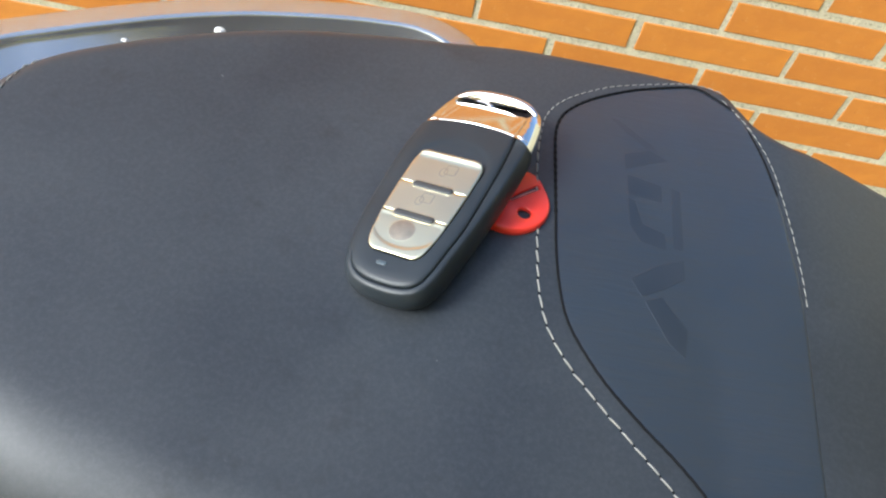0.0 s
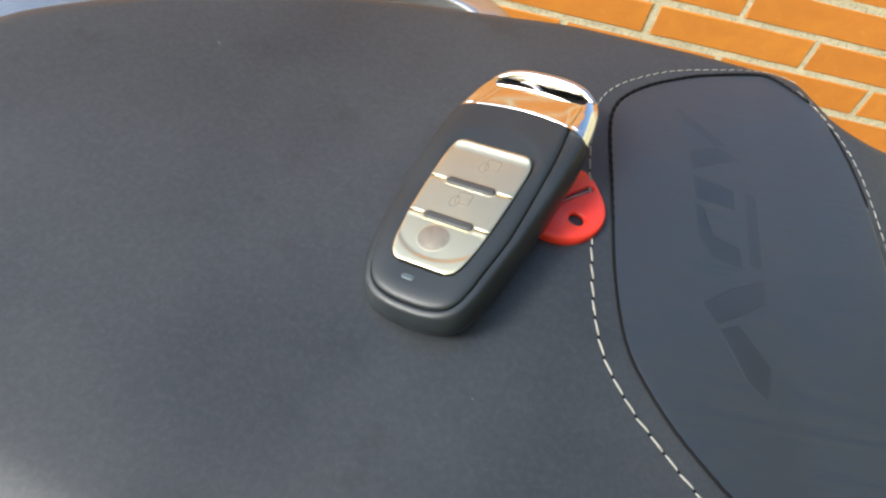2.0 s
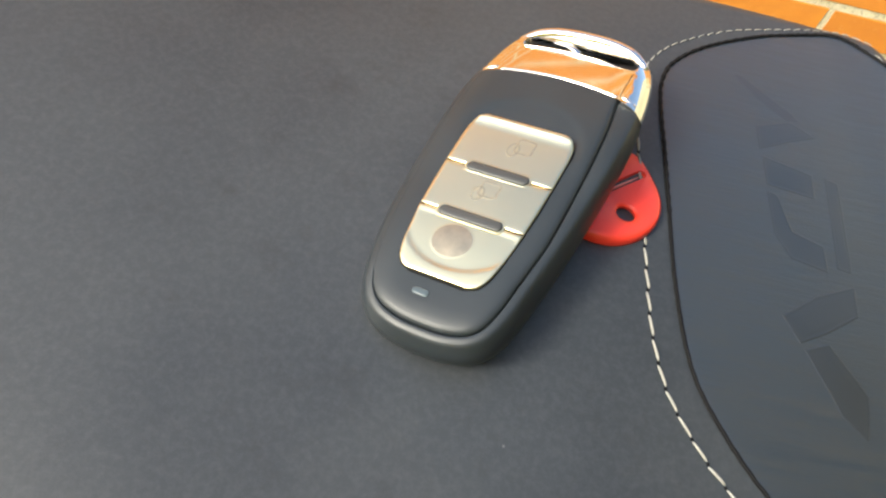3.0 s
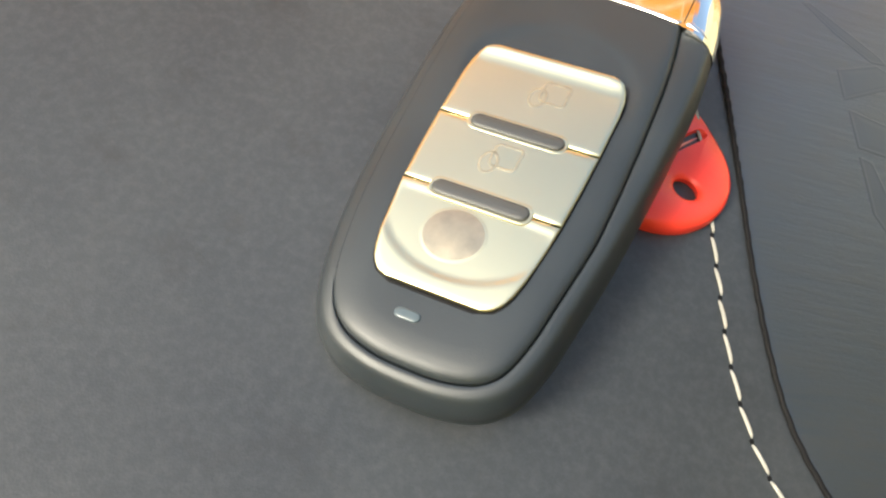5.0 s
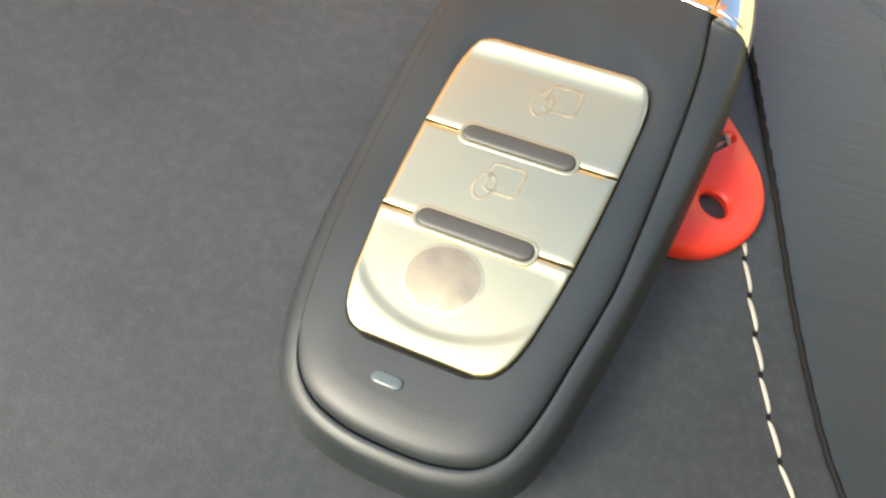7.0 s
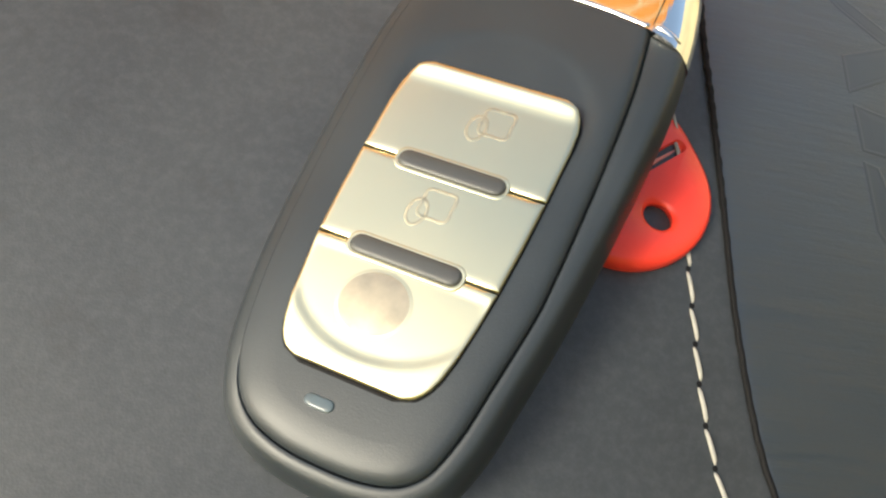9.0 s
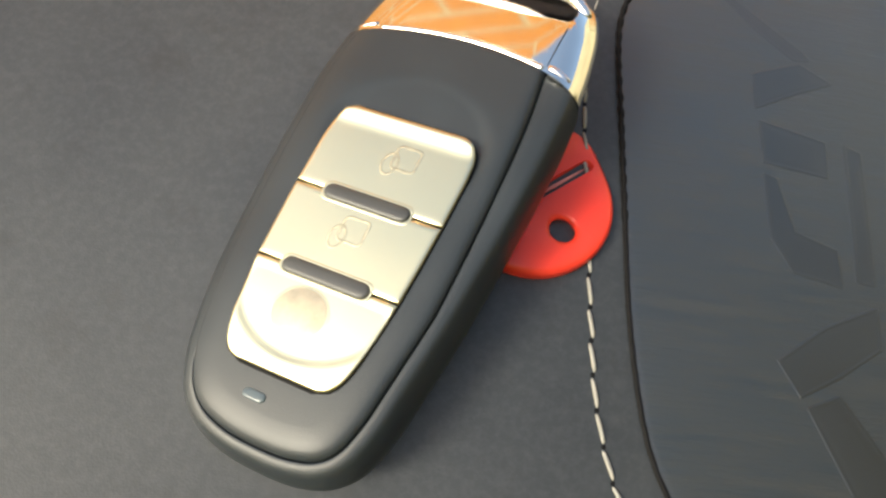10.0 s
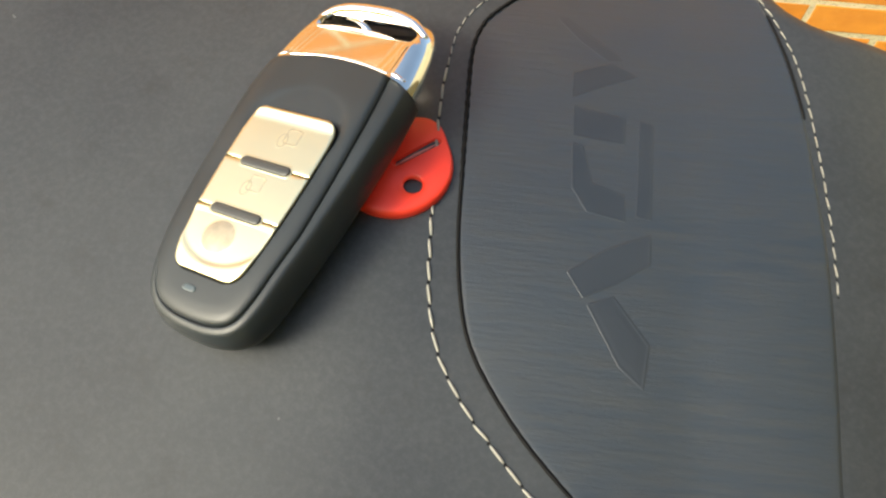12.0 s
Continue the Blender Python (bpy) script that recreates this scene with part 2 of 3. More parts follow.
# Unseen pale wall, added as something for the chrome cap's flank to reflect.
def build_reflected_wall():
    bm = bmesh.new()
    bmesh.ops.create_cube(bm, size=1, matrix=Matrix.Translation((1.095, -0.1235, 0.62)) @ Matrix.Diagonal((0.2, 0.745, 1.84, 1)))
    bmesh.ops.bevel(bm, geom=bm.edges[:], offset=0.01, segments=2, affect="EDGES")
    ob = new("reflected_wall_corner", mesh_of("reflected_wall_corner", bm, plain("pale green reflector", (0.42, 0.41, 0.29), 0.9, grain=0.5, grain_scale=200, vary=0.15, wear=4), False))
    tagged(ob, "unseen pale green wall added for the chrome to reflect", "wall", kind="structure")


build_reflected_wall()


# Unseen wall, added to bounce an olive tint onto the fob's near end.
def build_bounce_wall():
    bm = bmesh.new()
    bmesh.ops.create_cube(bm, size=1, matrix=Matrix.Translation((-0.9285, -2.4, 1.0)) @ Matrix.Diagonal((3.745, 0.2, 2.6, 1)))
    bmesh.ops.bevel(bm, geom=bm.edges[:], offset=0.01, segments=2, affect="EDGES")
    ob = new("bounce_wall_south", mesh_of("bounce_wall_south", bm, plain("ochre bounce", (0.72, 0.68, 0.10), 0.9, grain=0.5, grain_scale=200, vary=0.2, wear=4), False))
    tagged(ob, "unseen ochre wall added to bounce olive light on the fob", "wall", kind="structure")


build_bounce_wall()

# ---- seat surface ----
def soft_step(x, width):
    return width * np.logaddexp(0.0, x / width)


SWELL = spline([(-1.05, -0.0036), (-0.95, -0.0035), (-0.92, -0.0033), (-0.90, -0.0024), (-0.89, -0.0013), (-0.872, 0.0007), (-0.86, 0.0015), (-0.848, 0.0019), (-0.825, 0.00185), (-0.80, 0.0012), (-0.777, -0.0001), (-0.765, -0.0011), (-0.70, -0.004)], False, 0.004)
SWELL_Y, SWELL_Z = SWELL[:, 0], SWELL[:, 1]


def seat_z(x, y):
    """Height of the upholstery, before it rolls over at the rim."""
    dip = soft_step(0.028 - x, 0.006) - soft_step(-0.032 - x, 0.006)
    # the padding swells under the inlay's middle and falls away towards the rider's end
    u = np.clip((x + 0.06) / 0.08, 0.0, 1.0)
    swell = np.interp(y, SWELL_Y, SWELL_Z) * u * u * (3 - 2 * u)
    swell += 0.0025 * float(np.clip((x - 0.095) / 0.03, 0.0, 1.0))
    return 0.8925 + 0.099 * y - 0.0205 * x - 0.06 * dip - 0.25 * soft_step(x - 0.135, 0.008) + swell


SEAT_RIM = [(0.300, -0.804), (0.250, -0.798), (0.205, -0.7935), (0.179, -0.7905), (0.161, -0.788), (0.145, -0.7855), (0.1325, -0.7842), (0.1245, -0.7795), (0.1195, -0.7705), (0.1145, -0.7622), (0.105, -0.7575), (0.0926, -0.7562), (0.069, -0.7558),
            (0.046, -0.7565), (0.023, -0.7575), (0.0005, -0.7601), (-0.0215, -0.7623), (-0.043, -0.7661), (-0.0595, -0.7703), (-0.083, -0.7785), (-0.101, -0.7869), (-0.118, -0.7962), (-0.132, -0.8054), (-0.1405, -0.8132), (-0.1472, -0.8235), (-0.156, -0.842), (-0.163, -0.870), (-0.163, -0.909), (-0.147, -0.939),
            (-0.101, -0.9610), (-0.050, -0.974), (0.010, -0.982), (0.090, -0.986), (0.180, -0.988), (0.280, -0.982), (0.325, -0.940), (0.335, -0.880), (0.325, -0.830)]
RIM = spline(SEAT_RIM, True, 0.003)
RIM_N = normals_2d(RIM)


def roll_at(y):
    """Radius of the rolled rim: tight behind, full on the near side."""
    u = min(max((-0.875 - y) / 0.08, 0.0), 1.0)
    return 0.011 + 0.025 * u * u * (3 - 2 * u)


RIM_R = np.array([roll_at(p[1]) for p in RIM])


def top_z(x, y):
    gaps = np.hypot(RIM[:, 0] - x, RIM[:, 1] - y)
    i = int(np.argmin(gaps))
    r, d = RIM_R[i], float(gaps[i])
    if (np.array([x, y]) - RIM[i]) @ RIM_N[i] > 0:
        d = 0.0
    d = min(d, r)
    return float(seat_z(x, y)) - (r - math.sqrt(max(r * r - (r - d) ** 2, 0.0)))


def fill(loop, spacing, height):
    """A fine sheet inside a closed loop, at height(x, y)."""
    lo, hi = loop.min(0), loop.max(0)
    nrm = normals_2d(loop)
    pts = [Vector(p) for p in loop]
    for gx in np.arange(lo[0], hi[0], spacing):
        for gy in np.arange(lo[1], hi[1], spacing):
            gaps = np.hypot(loop[:, 0] - gx, loop[:, 1] - gy)
            i = int(np.argmin(gaps))
            if gaps[i] > 0.6 * spacing and (np.array([gx, gy]) - loop[i]) @ nrm[i] < 0:
                pts.append(Vector((gx, gy)))
    n = len(loop)
    got = delaunay_2d_cdt(pts, [(i, (i + 1) % n) for i in range(n)], [], 1, 1e-7)
    bm = bmesh.new()
    vs = [bm.verts.new((v.x, v.y, height(v.x, v.y))) for v in got[0]]
    for f in got[2]:
        bm.faces.new([vs[i] for i in f])
    edge = [None] * n
    for new_i, olds in enumerate(got[3]):
        for old in olds:
            if old < n:
                edge[old] = vs[new_i]
    return bm, edge


def skirt(bm, edge, rings):
    """Rings hung from the edge of a sheet."""
    last = edge
    n = len(edge)
    for ring in rings:
        now = [bm.verts.new(p) for p in ring]
        for i in range(n):
            j = (i + 1) % n
            bm.faces.new((last[i], last[j], now[j], now[i]))
        last = now
    bmesh.ops.recalc_face_normals(bm, faces=bm.faces)
    return bm


def build_seat(parent):
    inner = RIM - RIM_N * RIM_R[:, None] * 0.97
    bm, edge = fill(inner, 0.0045, lambda x, y: float(seat_z(x, y)))
    rings = []
    for a in np.linspace(6, 90, 13):
        rings.append([(*(c - q * r * (1 - math.sin(radians(a)))), float(seat_z(*(c - q * r * (1 - math.sin(radians(a)))))) - r * (1 - math.cos(radians(a)))) for c, q, r in zip(RIM, RIM_N, RIM_R)])
    for drop, grow in ((0.045, 0.002), (0.070, 0.001), (0.080, -0.002), (0.084, -0.012)):
        rings.append([(*(c + q * grow), float(seat_z(*c)) - drop) for c, q in zip(RIM, RIM_N)])
    return part("seat", skirt(bm, edge, rings), SEAT, parent, "dark grey grained vinyl seat cover")


# the machine that carries the seat
SCOOTER = thing("motor_scooter", pose(0.1, -0.875, -0.25), "parked scooter with a dark grey stitched seat and silver grab rail", "scooter")


def local(ob, bm):
    bmesh.ops.transform(bm, matrix=ob.matrix_world.inverted(), verts=bm.verts)
    return bm


def under_scooter(name, bm, mat, label=""):
    return part(name, local(SCOOTER, bm), mat, SCOOTER, label)


def seat_part():
    ob = build_seat(SCOOTER)
    ob.data.transform(SCOOTER.matrix_world.inverted())
    return ob


SEAT_OB = seat_part()


def on_seat(name, bm, mat, label="", smooth=True):
    return part(name, local(SCOOTER, bm), mat, SEAT_OB, label, smooth)


PANEL_RIM = [(0.0423, -0.8118), (0.0427, -0.8258), (0.0433, -0.8452), (0.0440, -0.8594), (0.0457, -0.8719), (0.0484, -0.8815), (0.0532, -0.8897), (0.0613, -0.8997),
             (0.0717, -0.9098), (0.0809, -0.9179), (0.0889, -0.9266), (0.0977, -0.9400), (0.1034, -0.9524), (0.1100, -0.9600), (0.1190, -0.9540), (0.1225, -0.9350),
             (0.1240, -0.9050), (0.1243, -0.8800), (0.1241, -0.8550), (0.1233, -0.8380), (0.1222, -0.8200), (0.1198, -0.8030), (0.1162, -0.7880), (0.1115, -0.7772),
             (0.0995, -0.7669), (0.0879, -0.7692), (0.0717, -0.7764), (0.0560, -0.7863), (0.0465, -0.7957), (0.0431, -0.8033)]


def build_panel():
    rim = spline(PANEL_RIM, True, 0.002)
    nrm = normals_2d(rim)
    bm, edge = fill(rim - nrm * 0.0016, 0.0035, lambda x, y: top_z(x, y) + 0.0003)
    rings = []
    for inset, lift in ((0.0010, 0.00028), (0.0006, 0.00022), (0.0003, 0.00010), (0.0, -0.0002), (0.0, -0.0008)):
        rings.append([(*(p - q * inset), top_z(*(p - q * inset)) + lift) for p, q in zip(rim, nrm)])
    on_seat("inlay_panel", skirt(bm, edge, rings), PANEL, "blue-grey streaked vinyl inlay panel")
    edge = spline(PANEL_RIM[-7:] + PANEL_RIM[:15], False, 0.0010)
    path = [(x, y, top_z(x, y) + 0.0003 + 0.0001 * (i % 4 < 2)) for i, (x, y) in enumerate(edge)]
    on_seat("piping", tube(path, 0.00042, 8), DARK_THREAD, "black piping cord round the inlay")
    path = [(x, y, top_z(x, y) + 0.0001) for x, y in spline(PANEL_RIM[20:23], False, 0.0012)]
    on_seat("piping", tube(path, 0.00040, 6), DARK_THREAD)


build_panel()

STITCH_LINES = [
    # points, pitch, length, half width
    ([(0.1104, -0.7654), (0.1014, -0.7629), (0.0795, -0.7697), (0.0629, -0.7770), (0.0495, -0.7862), (0.0422, -0.7938), (0.0382, -0.8021), (0.0368, -0.8137)], 0.0034, 0.0025, 0.00020),
    ([(0.0368, -0.8137), (0.0363, -0.8248), (0.0374, -0.8512), (0.0380, -0.8603), (0.0390, -0.8721), (0.0414, -0.8819), (0.0438, -0.8874), (0.0479, -0.8933), (0.0529, -0.8993), (0.0607, -0.9073), (0.0689, -0.9154), (0.0798, -0.9265), (0.0901, -0.9379)], 0.0052, 0.0044, 0.00034),
    ([(0.1084, -0.7710), (0.1143, -0.7814), (0.1192, -0.7932), (0.1225, -0.8065), (0.1240, -0.8224), (0.1252, -0.8428), (0.1254, -0.8642)], 0.0040, 0.0030, 0.00018),
    ([(-0.1368, -0.8150), (-0.1390, -0.8181), (-0.1404, -0.8253), (-0.1414, -0.8330), (-0.1425, -0.8450), (-0.1430, -0.862)], 0.0040, 0.0030, 0.00030),
]


def stitch_mesh(length, half, mat):
    bm = bmesh.new()
    rings = []
    for u, r, h in ((-0.5, 0.35, -0.25), (-0.40, 0.85, 0.25), (-0.2, 1.0, 0.55), (0.0, 1.0, 0.62), (0.2, 1.0, 0.55), (0.40, 0.85, 0.25), (0.5, 0.35, -0.25)):
        rings.append([(u * length, half * r * math.cos(a), half * (h + r * math.sin(a) * 0.8)) for a in np.linspace(0, 2 * math.pi, 6, endpoint=False)])
    bm.free()
    return mesh_of("stitch", rings_to_bm(rings), mat)


def build_stitches():
    rng = random.Random(4)
    dark = (PANEL_RIM[-7:] + PANEL_RIM[:3], 0.0032, 0.0025, 0.00056)
    for points, pitch, length, half in STITCH_LINES + [dark]:
        me = stitch_mesh(length, half, DARK_THREAD if points is dark[0] else THREAD)
        line = spline(points, False, pitch)
        for a, b in zip(line, line[1:]):
            p = (a + b) / 2
            h = 0.002
            gx = (top_z(p[0] + h, p[1]) - top_z(p[0] - h, p[1])) / (2 * h)
            gy = (top_z(p[0], p[1] + h) - top_z(p[0], p[1] - h)) / (2 * h)
            up = Vector((-gx, -gy, 1)).normalized()
            along = Vector((b[0] - a[0], b[1] - a[1], 0))
            along = (along - up * along.dot(up)).normalized()
            side = up.cross(along)
            turn = Matrix((along, side, up)).transposed().to_4x4()
            ob = new("stitch", me)
            ob.parent = SEAT_OB
            ob.matrix_basis = SCOOTER.matrix_world.inverted() @ Matrix.Translation((p[0], p[1], top_z(*p) + 0.0001)) @ turn @ pose(0, 0, 0, 0, 0, rng.uniform(-5, 5) + 4)


build_stitches()


def build_hole_discs():
    """Small dark discs, painted shade of the holes where white thread enters the cover."""
    bm = bmesh.new()
    for points, pitch, length, half in STITCH_LINES[:3]:
        line = spline(points, False, pitch)
        for x, y in line:
            rings = [[bm.verts.new((x + r * math.cos(a), y + r * math.sin(a), top_z(x + r * math.cos(a), y + r * math.sin(a)) + h)) for a in np.linspace(0, 2 * math.pi, 8, endpoint=False)] for r, h in ((half * 1.15, 0.00005), (half * 0.8, 0.00009))]
            for i in range(8):
                j = (i + 1) % 8
                bm.faces.new((rings[0][i], rings[0][j], rings[1][j], rings[1][i]))
            bm.faces.new(rings[1])
    tagged(on_seat("hole_discs", bm, DARK_THREAD, "dark discs for the shaded needle holes along the white seams"), kind="stuff")


build_hole_discs()


# pressed shapes on the inlay: slanted bars in a row
PRESSED = [
    [(0.0633, -0.7948), (0.0650, -0.7944), (0.0780, -0.8048), (0.0795, -0.8068), (0.0760, -0.8072), (0.0688, -0.8013)],
    [(0.0676, -0.8118), (0.0771, -0.8078), (0.0832, -0.8112), (0.0763, -0.8144), (0.0675, -0.8192)],
    [(0.0680, -0.8215), (0.0803, -0.8241), (0.0800, -0.8312), (0.0682, -0.8300)],
    [(0.0680, -0.8321), (0.0704, -0.8328), (0.0728, -0.8423), (0.0801, -0.8446), (0.0803, -0.8511), (0.0718, -0.8495), (0.0684, -0.8438)],
    [(0.0838, -0.8241), (0.0869, -0.8251), (0.0861, -0.8501), (0.0829, -0.8496)],
    [(0.0683, -0.8643), (0.0768, -0.8580), (0.0861, -0.8537), (0.0860, -0.8606), (0.0784, -0.8659), (0.0718, -0.8695)],
    [(0.0728, -0.8710), (0.0783, -0.8687), (0.0861, -0.8782), (0.0850, -0.8872), (0.0799, -0.8831)],
]


def capped(rings):
    """Rings closed by a triangulated face that follows any outline."""
    bm = rings_to_bm(rings, False, False)
    face = bm.faces.new(list(bm.verts)[-len(rings[0]):])
    bmesh.ops.triangulate(bm, faces=[face])
    bmesh.ops.recalc_face_normals(bm, faces=bm.faces)
    if sum(f.normal.z for f in bm.faces) < 0:
        bmesh.ops.reverse_faces(bm, faces=bm.faces)
    return bm


def build_pressed():
    for number, shape in enumerate(PRESSED):
        loop = []
        for i, p in enumerate(shape):
            q = shape[(i + 1) % len(shape)]
            for u in np.linspace(0, 1, 5, endpoint=False):
                loop.append((p[0] + (q[0] - p[0]) * u, p[1] + (q[1] - p[1]) * u))
        loop = np.array(loop)
        nrm = normals_2d(loop)
        if np.sum(loop[:, 0] * np.roll(loop[:, 1], -1) - np.roll(loop[:, 0], -1) * loop[:, 1]) < 0:
            nrm = -nrm
        if np.mean(np.sum(nrm * (loop - loop.mean(0)), axis=1)) < 0:
            nrm = -nrm
        rings = []
        for grow, lift in ((0.0003, 0.00027), (0.0001, 0.00034), (-0.0002, 0.00036), (-0.0005, 0.00033)):
            rings.append([(*(p + q * grow), top_z(*(p + q * grow)) + lift) for p, q in zip(loop, nrm)])
        if number != 3:
            mid = loop.mean(0)
            rings += [[(*(mid + (p - mid) * u), top_z(*(mid + (p - mid) * u)) + 0.00036) for p in loop] for u in (0.6, 0.25)]
        on_seat("pressed_bar", capped(rings) if number == 3 else rings_to_bm(rings, False, True), EMBOSS, "smooth slanted bar pressed into the inlay", False)


build_pressed()


# grab rail and bodywork
RAIL_LINE = [(0.034, -0.772, 0.782), (0.016, -0.752, 0.791), (0.000, -0.741, 0.796), (-0.014, -0.7365, 0.7975), (-0.028, -0.7365, 0.7975), (-0.049, -0.7395, 0.7975), (-0.083, -0.7485, 0.7975), (-0.110, -0.7600, 0.7975),
             (-0.132, -0.7725, 0.7975), (-0.150, -0.7840, 0.7975), (-0.166, -0.7955, 0.7975), (-0.182, -0.815, 0.7975), (-0.191, -0.845, 0.7975), (-0.190, -0.885, 0.795), (-0.175, -0.922, 0.789), (-0.150, -0.950, 0.780), (-0.125, -0.962, 0.768)]


def build_rail():
    line = spline(RAIL_LINE, False, 0.005)
    tan = np.gradient(line, axis=0)
    tan /= np.linalg.norm(tan, axis=1, keepdims=True)
    rings = []
    n = len(line)
    for i, (p, t) in enumerate(zip(line, tan)):
        out = Vector((t[1], -t[0], 0)).normalized()     # towards the outside of the curve
        k = min(1.0, 0.35 + i / 14, 0.35 + (n - 1 - i) / 14)
        prof = [(-0.0050, 0.0008), (-0.0049, 0.0017), (-0.0044, 0.0025), (-0.0036, 0.0029), (-0.0022, 0.0030), (0.003, 0.0024), (0.0085, 0.0015), (0.0112, 0.0001), (0.0124, -0.004), (0.0115, -0.016), (0.007, -0.023), (0.0, -0.024), (-0.0080, -0.022), (-0.0100, -0.017), (-0.0085, -0.010), (-0.0064, -0.004), (-0.0054, -0.0008)]
        wide = 1.0 + 3.2 * min(max((-0.095 - p[0]) / 0.06, 0.0), 1.0)     # the inner flank spreads round the bend
        rings.append([Vector(p) + out * k * (a if a > -0.005 else -0.005 + (a + 0.005) * wide) + Vector((0, 0, b * k)) for a, b in prof])
    ob = under_scooter("grab_rail", rings_to_bm(rings), SILVER, "silver lacquered grab rail curving behind the seat")
    # two white beads whose colour stands for bright glints at the seat edge
    for x, y, z, r in ((-0.0875, -0.7763, 0.8057, 0.0020), (-0.1188, -0.7903, 0.8040, 0.0012)):
        bm = bmesh.new()
        bmesh.ops.create_uvsphere(bm, u_segments=14, v_segments=8, radius=r, matrix=Matrix.Translation((x, y, z)) @ Matrix.Diagonal((1.15, 0.8, 0.85 if r > 0.0015 else 0.55, 1)))
        under_scooter("glint_bead", bm, GLINT_WHITE, "small white rounded bead standing for a glint at the seat edge")


build_rail()


def build_bodywork():
    rim, nrm = RIM[::2], RIM_N[::2]
    rings = []
    for z, grow in ((0.735, -0.02), (0.744, 0.008), (0.738, 0.018), (0.712, 0.024), (0.62, 0.015), (0.52, -0.02), (0.44, -0.06), (0.40, -0.075)):
        rings.append([(*(p + q * grow), z + 0.6 * (float(seat_z(*p)) - 0.81) + 0.036 * min(max((-0.915 - p[1]) / 0.03, 0.0), 1.0) * (z > 0.7)) for p, q in zip(rim, nrm)])
    under_scooter("tail_bodywork", rings_to_bm(rings), BODY_PAINT, "pale silver tail bodywork under the seat")
    bm = bmesh.new()
    bmesh.ops.create_cube(bm, size=1, matrix=Matrix.Translation((0.10, -0.875, 0.08)) @ Matrix.Diagonal((0.22, 0.09, 0.68, 1)))
    bmesh.ops.bevel(bm, geom=bm.edges[:], offset=0.015, segments=2, affect="EDGES")
    under_scooter("stand", bm, DARK_THREAD, "dark stand holding the bodywork up")


build_bodywork()

# ---- key fob ----
FOB_AT = Vector((0.00027, -0.85913, 0.81917))
FX, FY, FZ = Vector((0.90751, -0.34507, 0.23949)), Vector((0.31106, 0.93527, 0.16884)), Vector((-0.28225, -0.07873, 0.95611))
FOB_POSE = Matrix.Translation(FOB_AT) @ Matrix((FX, FY, FZ)).transposed().to_4x4()
FOB = thing("key_fob", FOB_POSE, "dark grey remote key fob with nickel buttons and chrome end", "key fob")
MM = 0.00093
HALF = [(0, -34.5), (6.0, -34.1), (11.2, -32.4), (14.9, -29.0), (17.2, -23.5), (18.5, -17.0), (19.8, -8.0), (20.8, 3.0), (21.6, 16.0), (21.9, 27.0), (21.5, 36.0), (20.7, 43.0), (19.2, 50.0), (16.6, 55.2), (12.0, 57.6), (5.0, 58.4), (0, 58.5)]
_half = spline([(-HALF[1][0], HALF[1][1])] + HALF + [(-HALF[-2][0], HALF[-2][1])], False, 0.4)
_half = _half[int(np.argmin(np.abs(_half[:, 0]) + 9 * (_half[:, 1] > 0))):int(np.argmin(np.abs(_half[:, 0]) + 9 * (_half[:, 1] < 0))) + 1:2]
_half[0, 0] = _half[-1, 0] = 0.0
FOB_LOOP = np.vstack([_half, (_half * (-1, 1))[-2:0:-1]])


def lean(y):
    """How far the near end swings to one side."""
    return 1.1 * np.clip((-12 - y) / 22, 0, 1) ** 2


FOB_LOOP[:, 0] += lean(FOB_LOOP[:, 1])
FOB_N = normals_2d(FOB_LOOP)


def crown(y):
    """The fob's back bends down towards both ends."""
    return -0.0028 * min(y + 6, 0) ** 2 - 0.0007 * max(y - 12, 0) ** 2 - 0.045 * float(soft_step(y - 27.5, 0.8))


def fob_ring(inset, z, keep=1.0, flank=True):
    ring = []
    part_in = min(max((inset - 1.4) / 1.7, 0.0), 1.0) * (1 - min(max((inset - 3.6) / 4.0, 0.0), 1.0)) if flank else 0.0
    for p, n in zip(FOB_LOOP, FOB_N):
        # along the other flank the groove draws in towards the chrome end
        deep = inset + 3.0 * part_in * min(max((p[1] + 6) / 44, 0.0), 1.0) * (p[0] > 0)
        x, y = p[0] - n[0] * deep, p[1] - n[1] * deep
        # the groove fades out along one flank, where cover and shell run on as one curve
        fade = min(max((-x - 6) / 6, 0.0), 1.0) * min(max((y + 32) / 9, 0.0), 1.0) if flank and 1.5 < inset < 6.5 and z > -3 else 0.0
        ring.append((x * MM, y * MM, (z + (-0.62 - 0.037 * (7.6 - inset) ** 2 - z) * fade + keep * crown(y)) * MM))
    return ring


def scoop(x, y):
    """A shallow dish in the cover behind the buttons."""
    d = math.hypot(x / 14.0, (y - 18.5) / 12.2)
    u = min(max((1.0 - d) / 0.16, 0.0), 1.0)
    return -u * u * (3 - 2 * u) * (0.10 + 0.045 * min(max(30.0 - y, 0.0), 9.0)) * min(max((y - 9) / 6, 0.0), 1.0)


def closing(inset, z, dish=False):
    """Rings that carry a face on to the fob's middle line."""
    base = [(p[0] - n[0] * inset, p[1] - n[1] * inset) for p, n in zip(FOB_LOOP, FOB_N)]
    steps = np.linspace(0.94, 0.0, 16) if dish else (0.8, 0.6, 0.4, 0.2, 0.0)
    return [[((lean(y) + (x - lean(y)) * k) * MM, y * MM, (z + crown(y) + (scoop(x * k, y) if dish else 0.0)) * MM) for x, y in base] for k in steps]


def outward(bm):
    bmesh.ops.recalc_face_normals(bm, faces=bm.faces)
    if bm.calc_volume(signed=True) < 0:
        bmesh.ops.reverse_faces(bm, faces=bm.faces)
    return bm


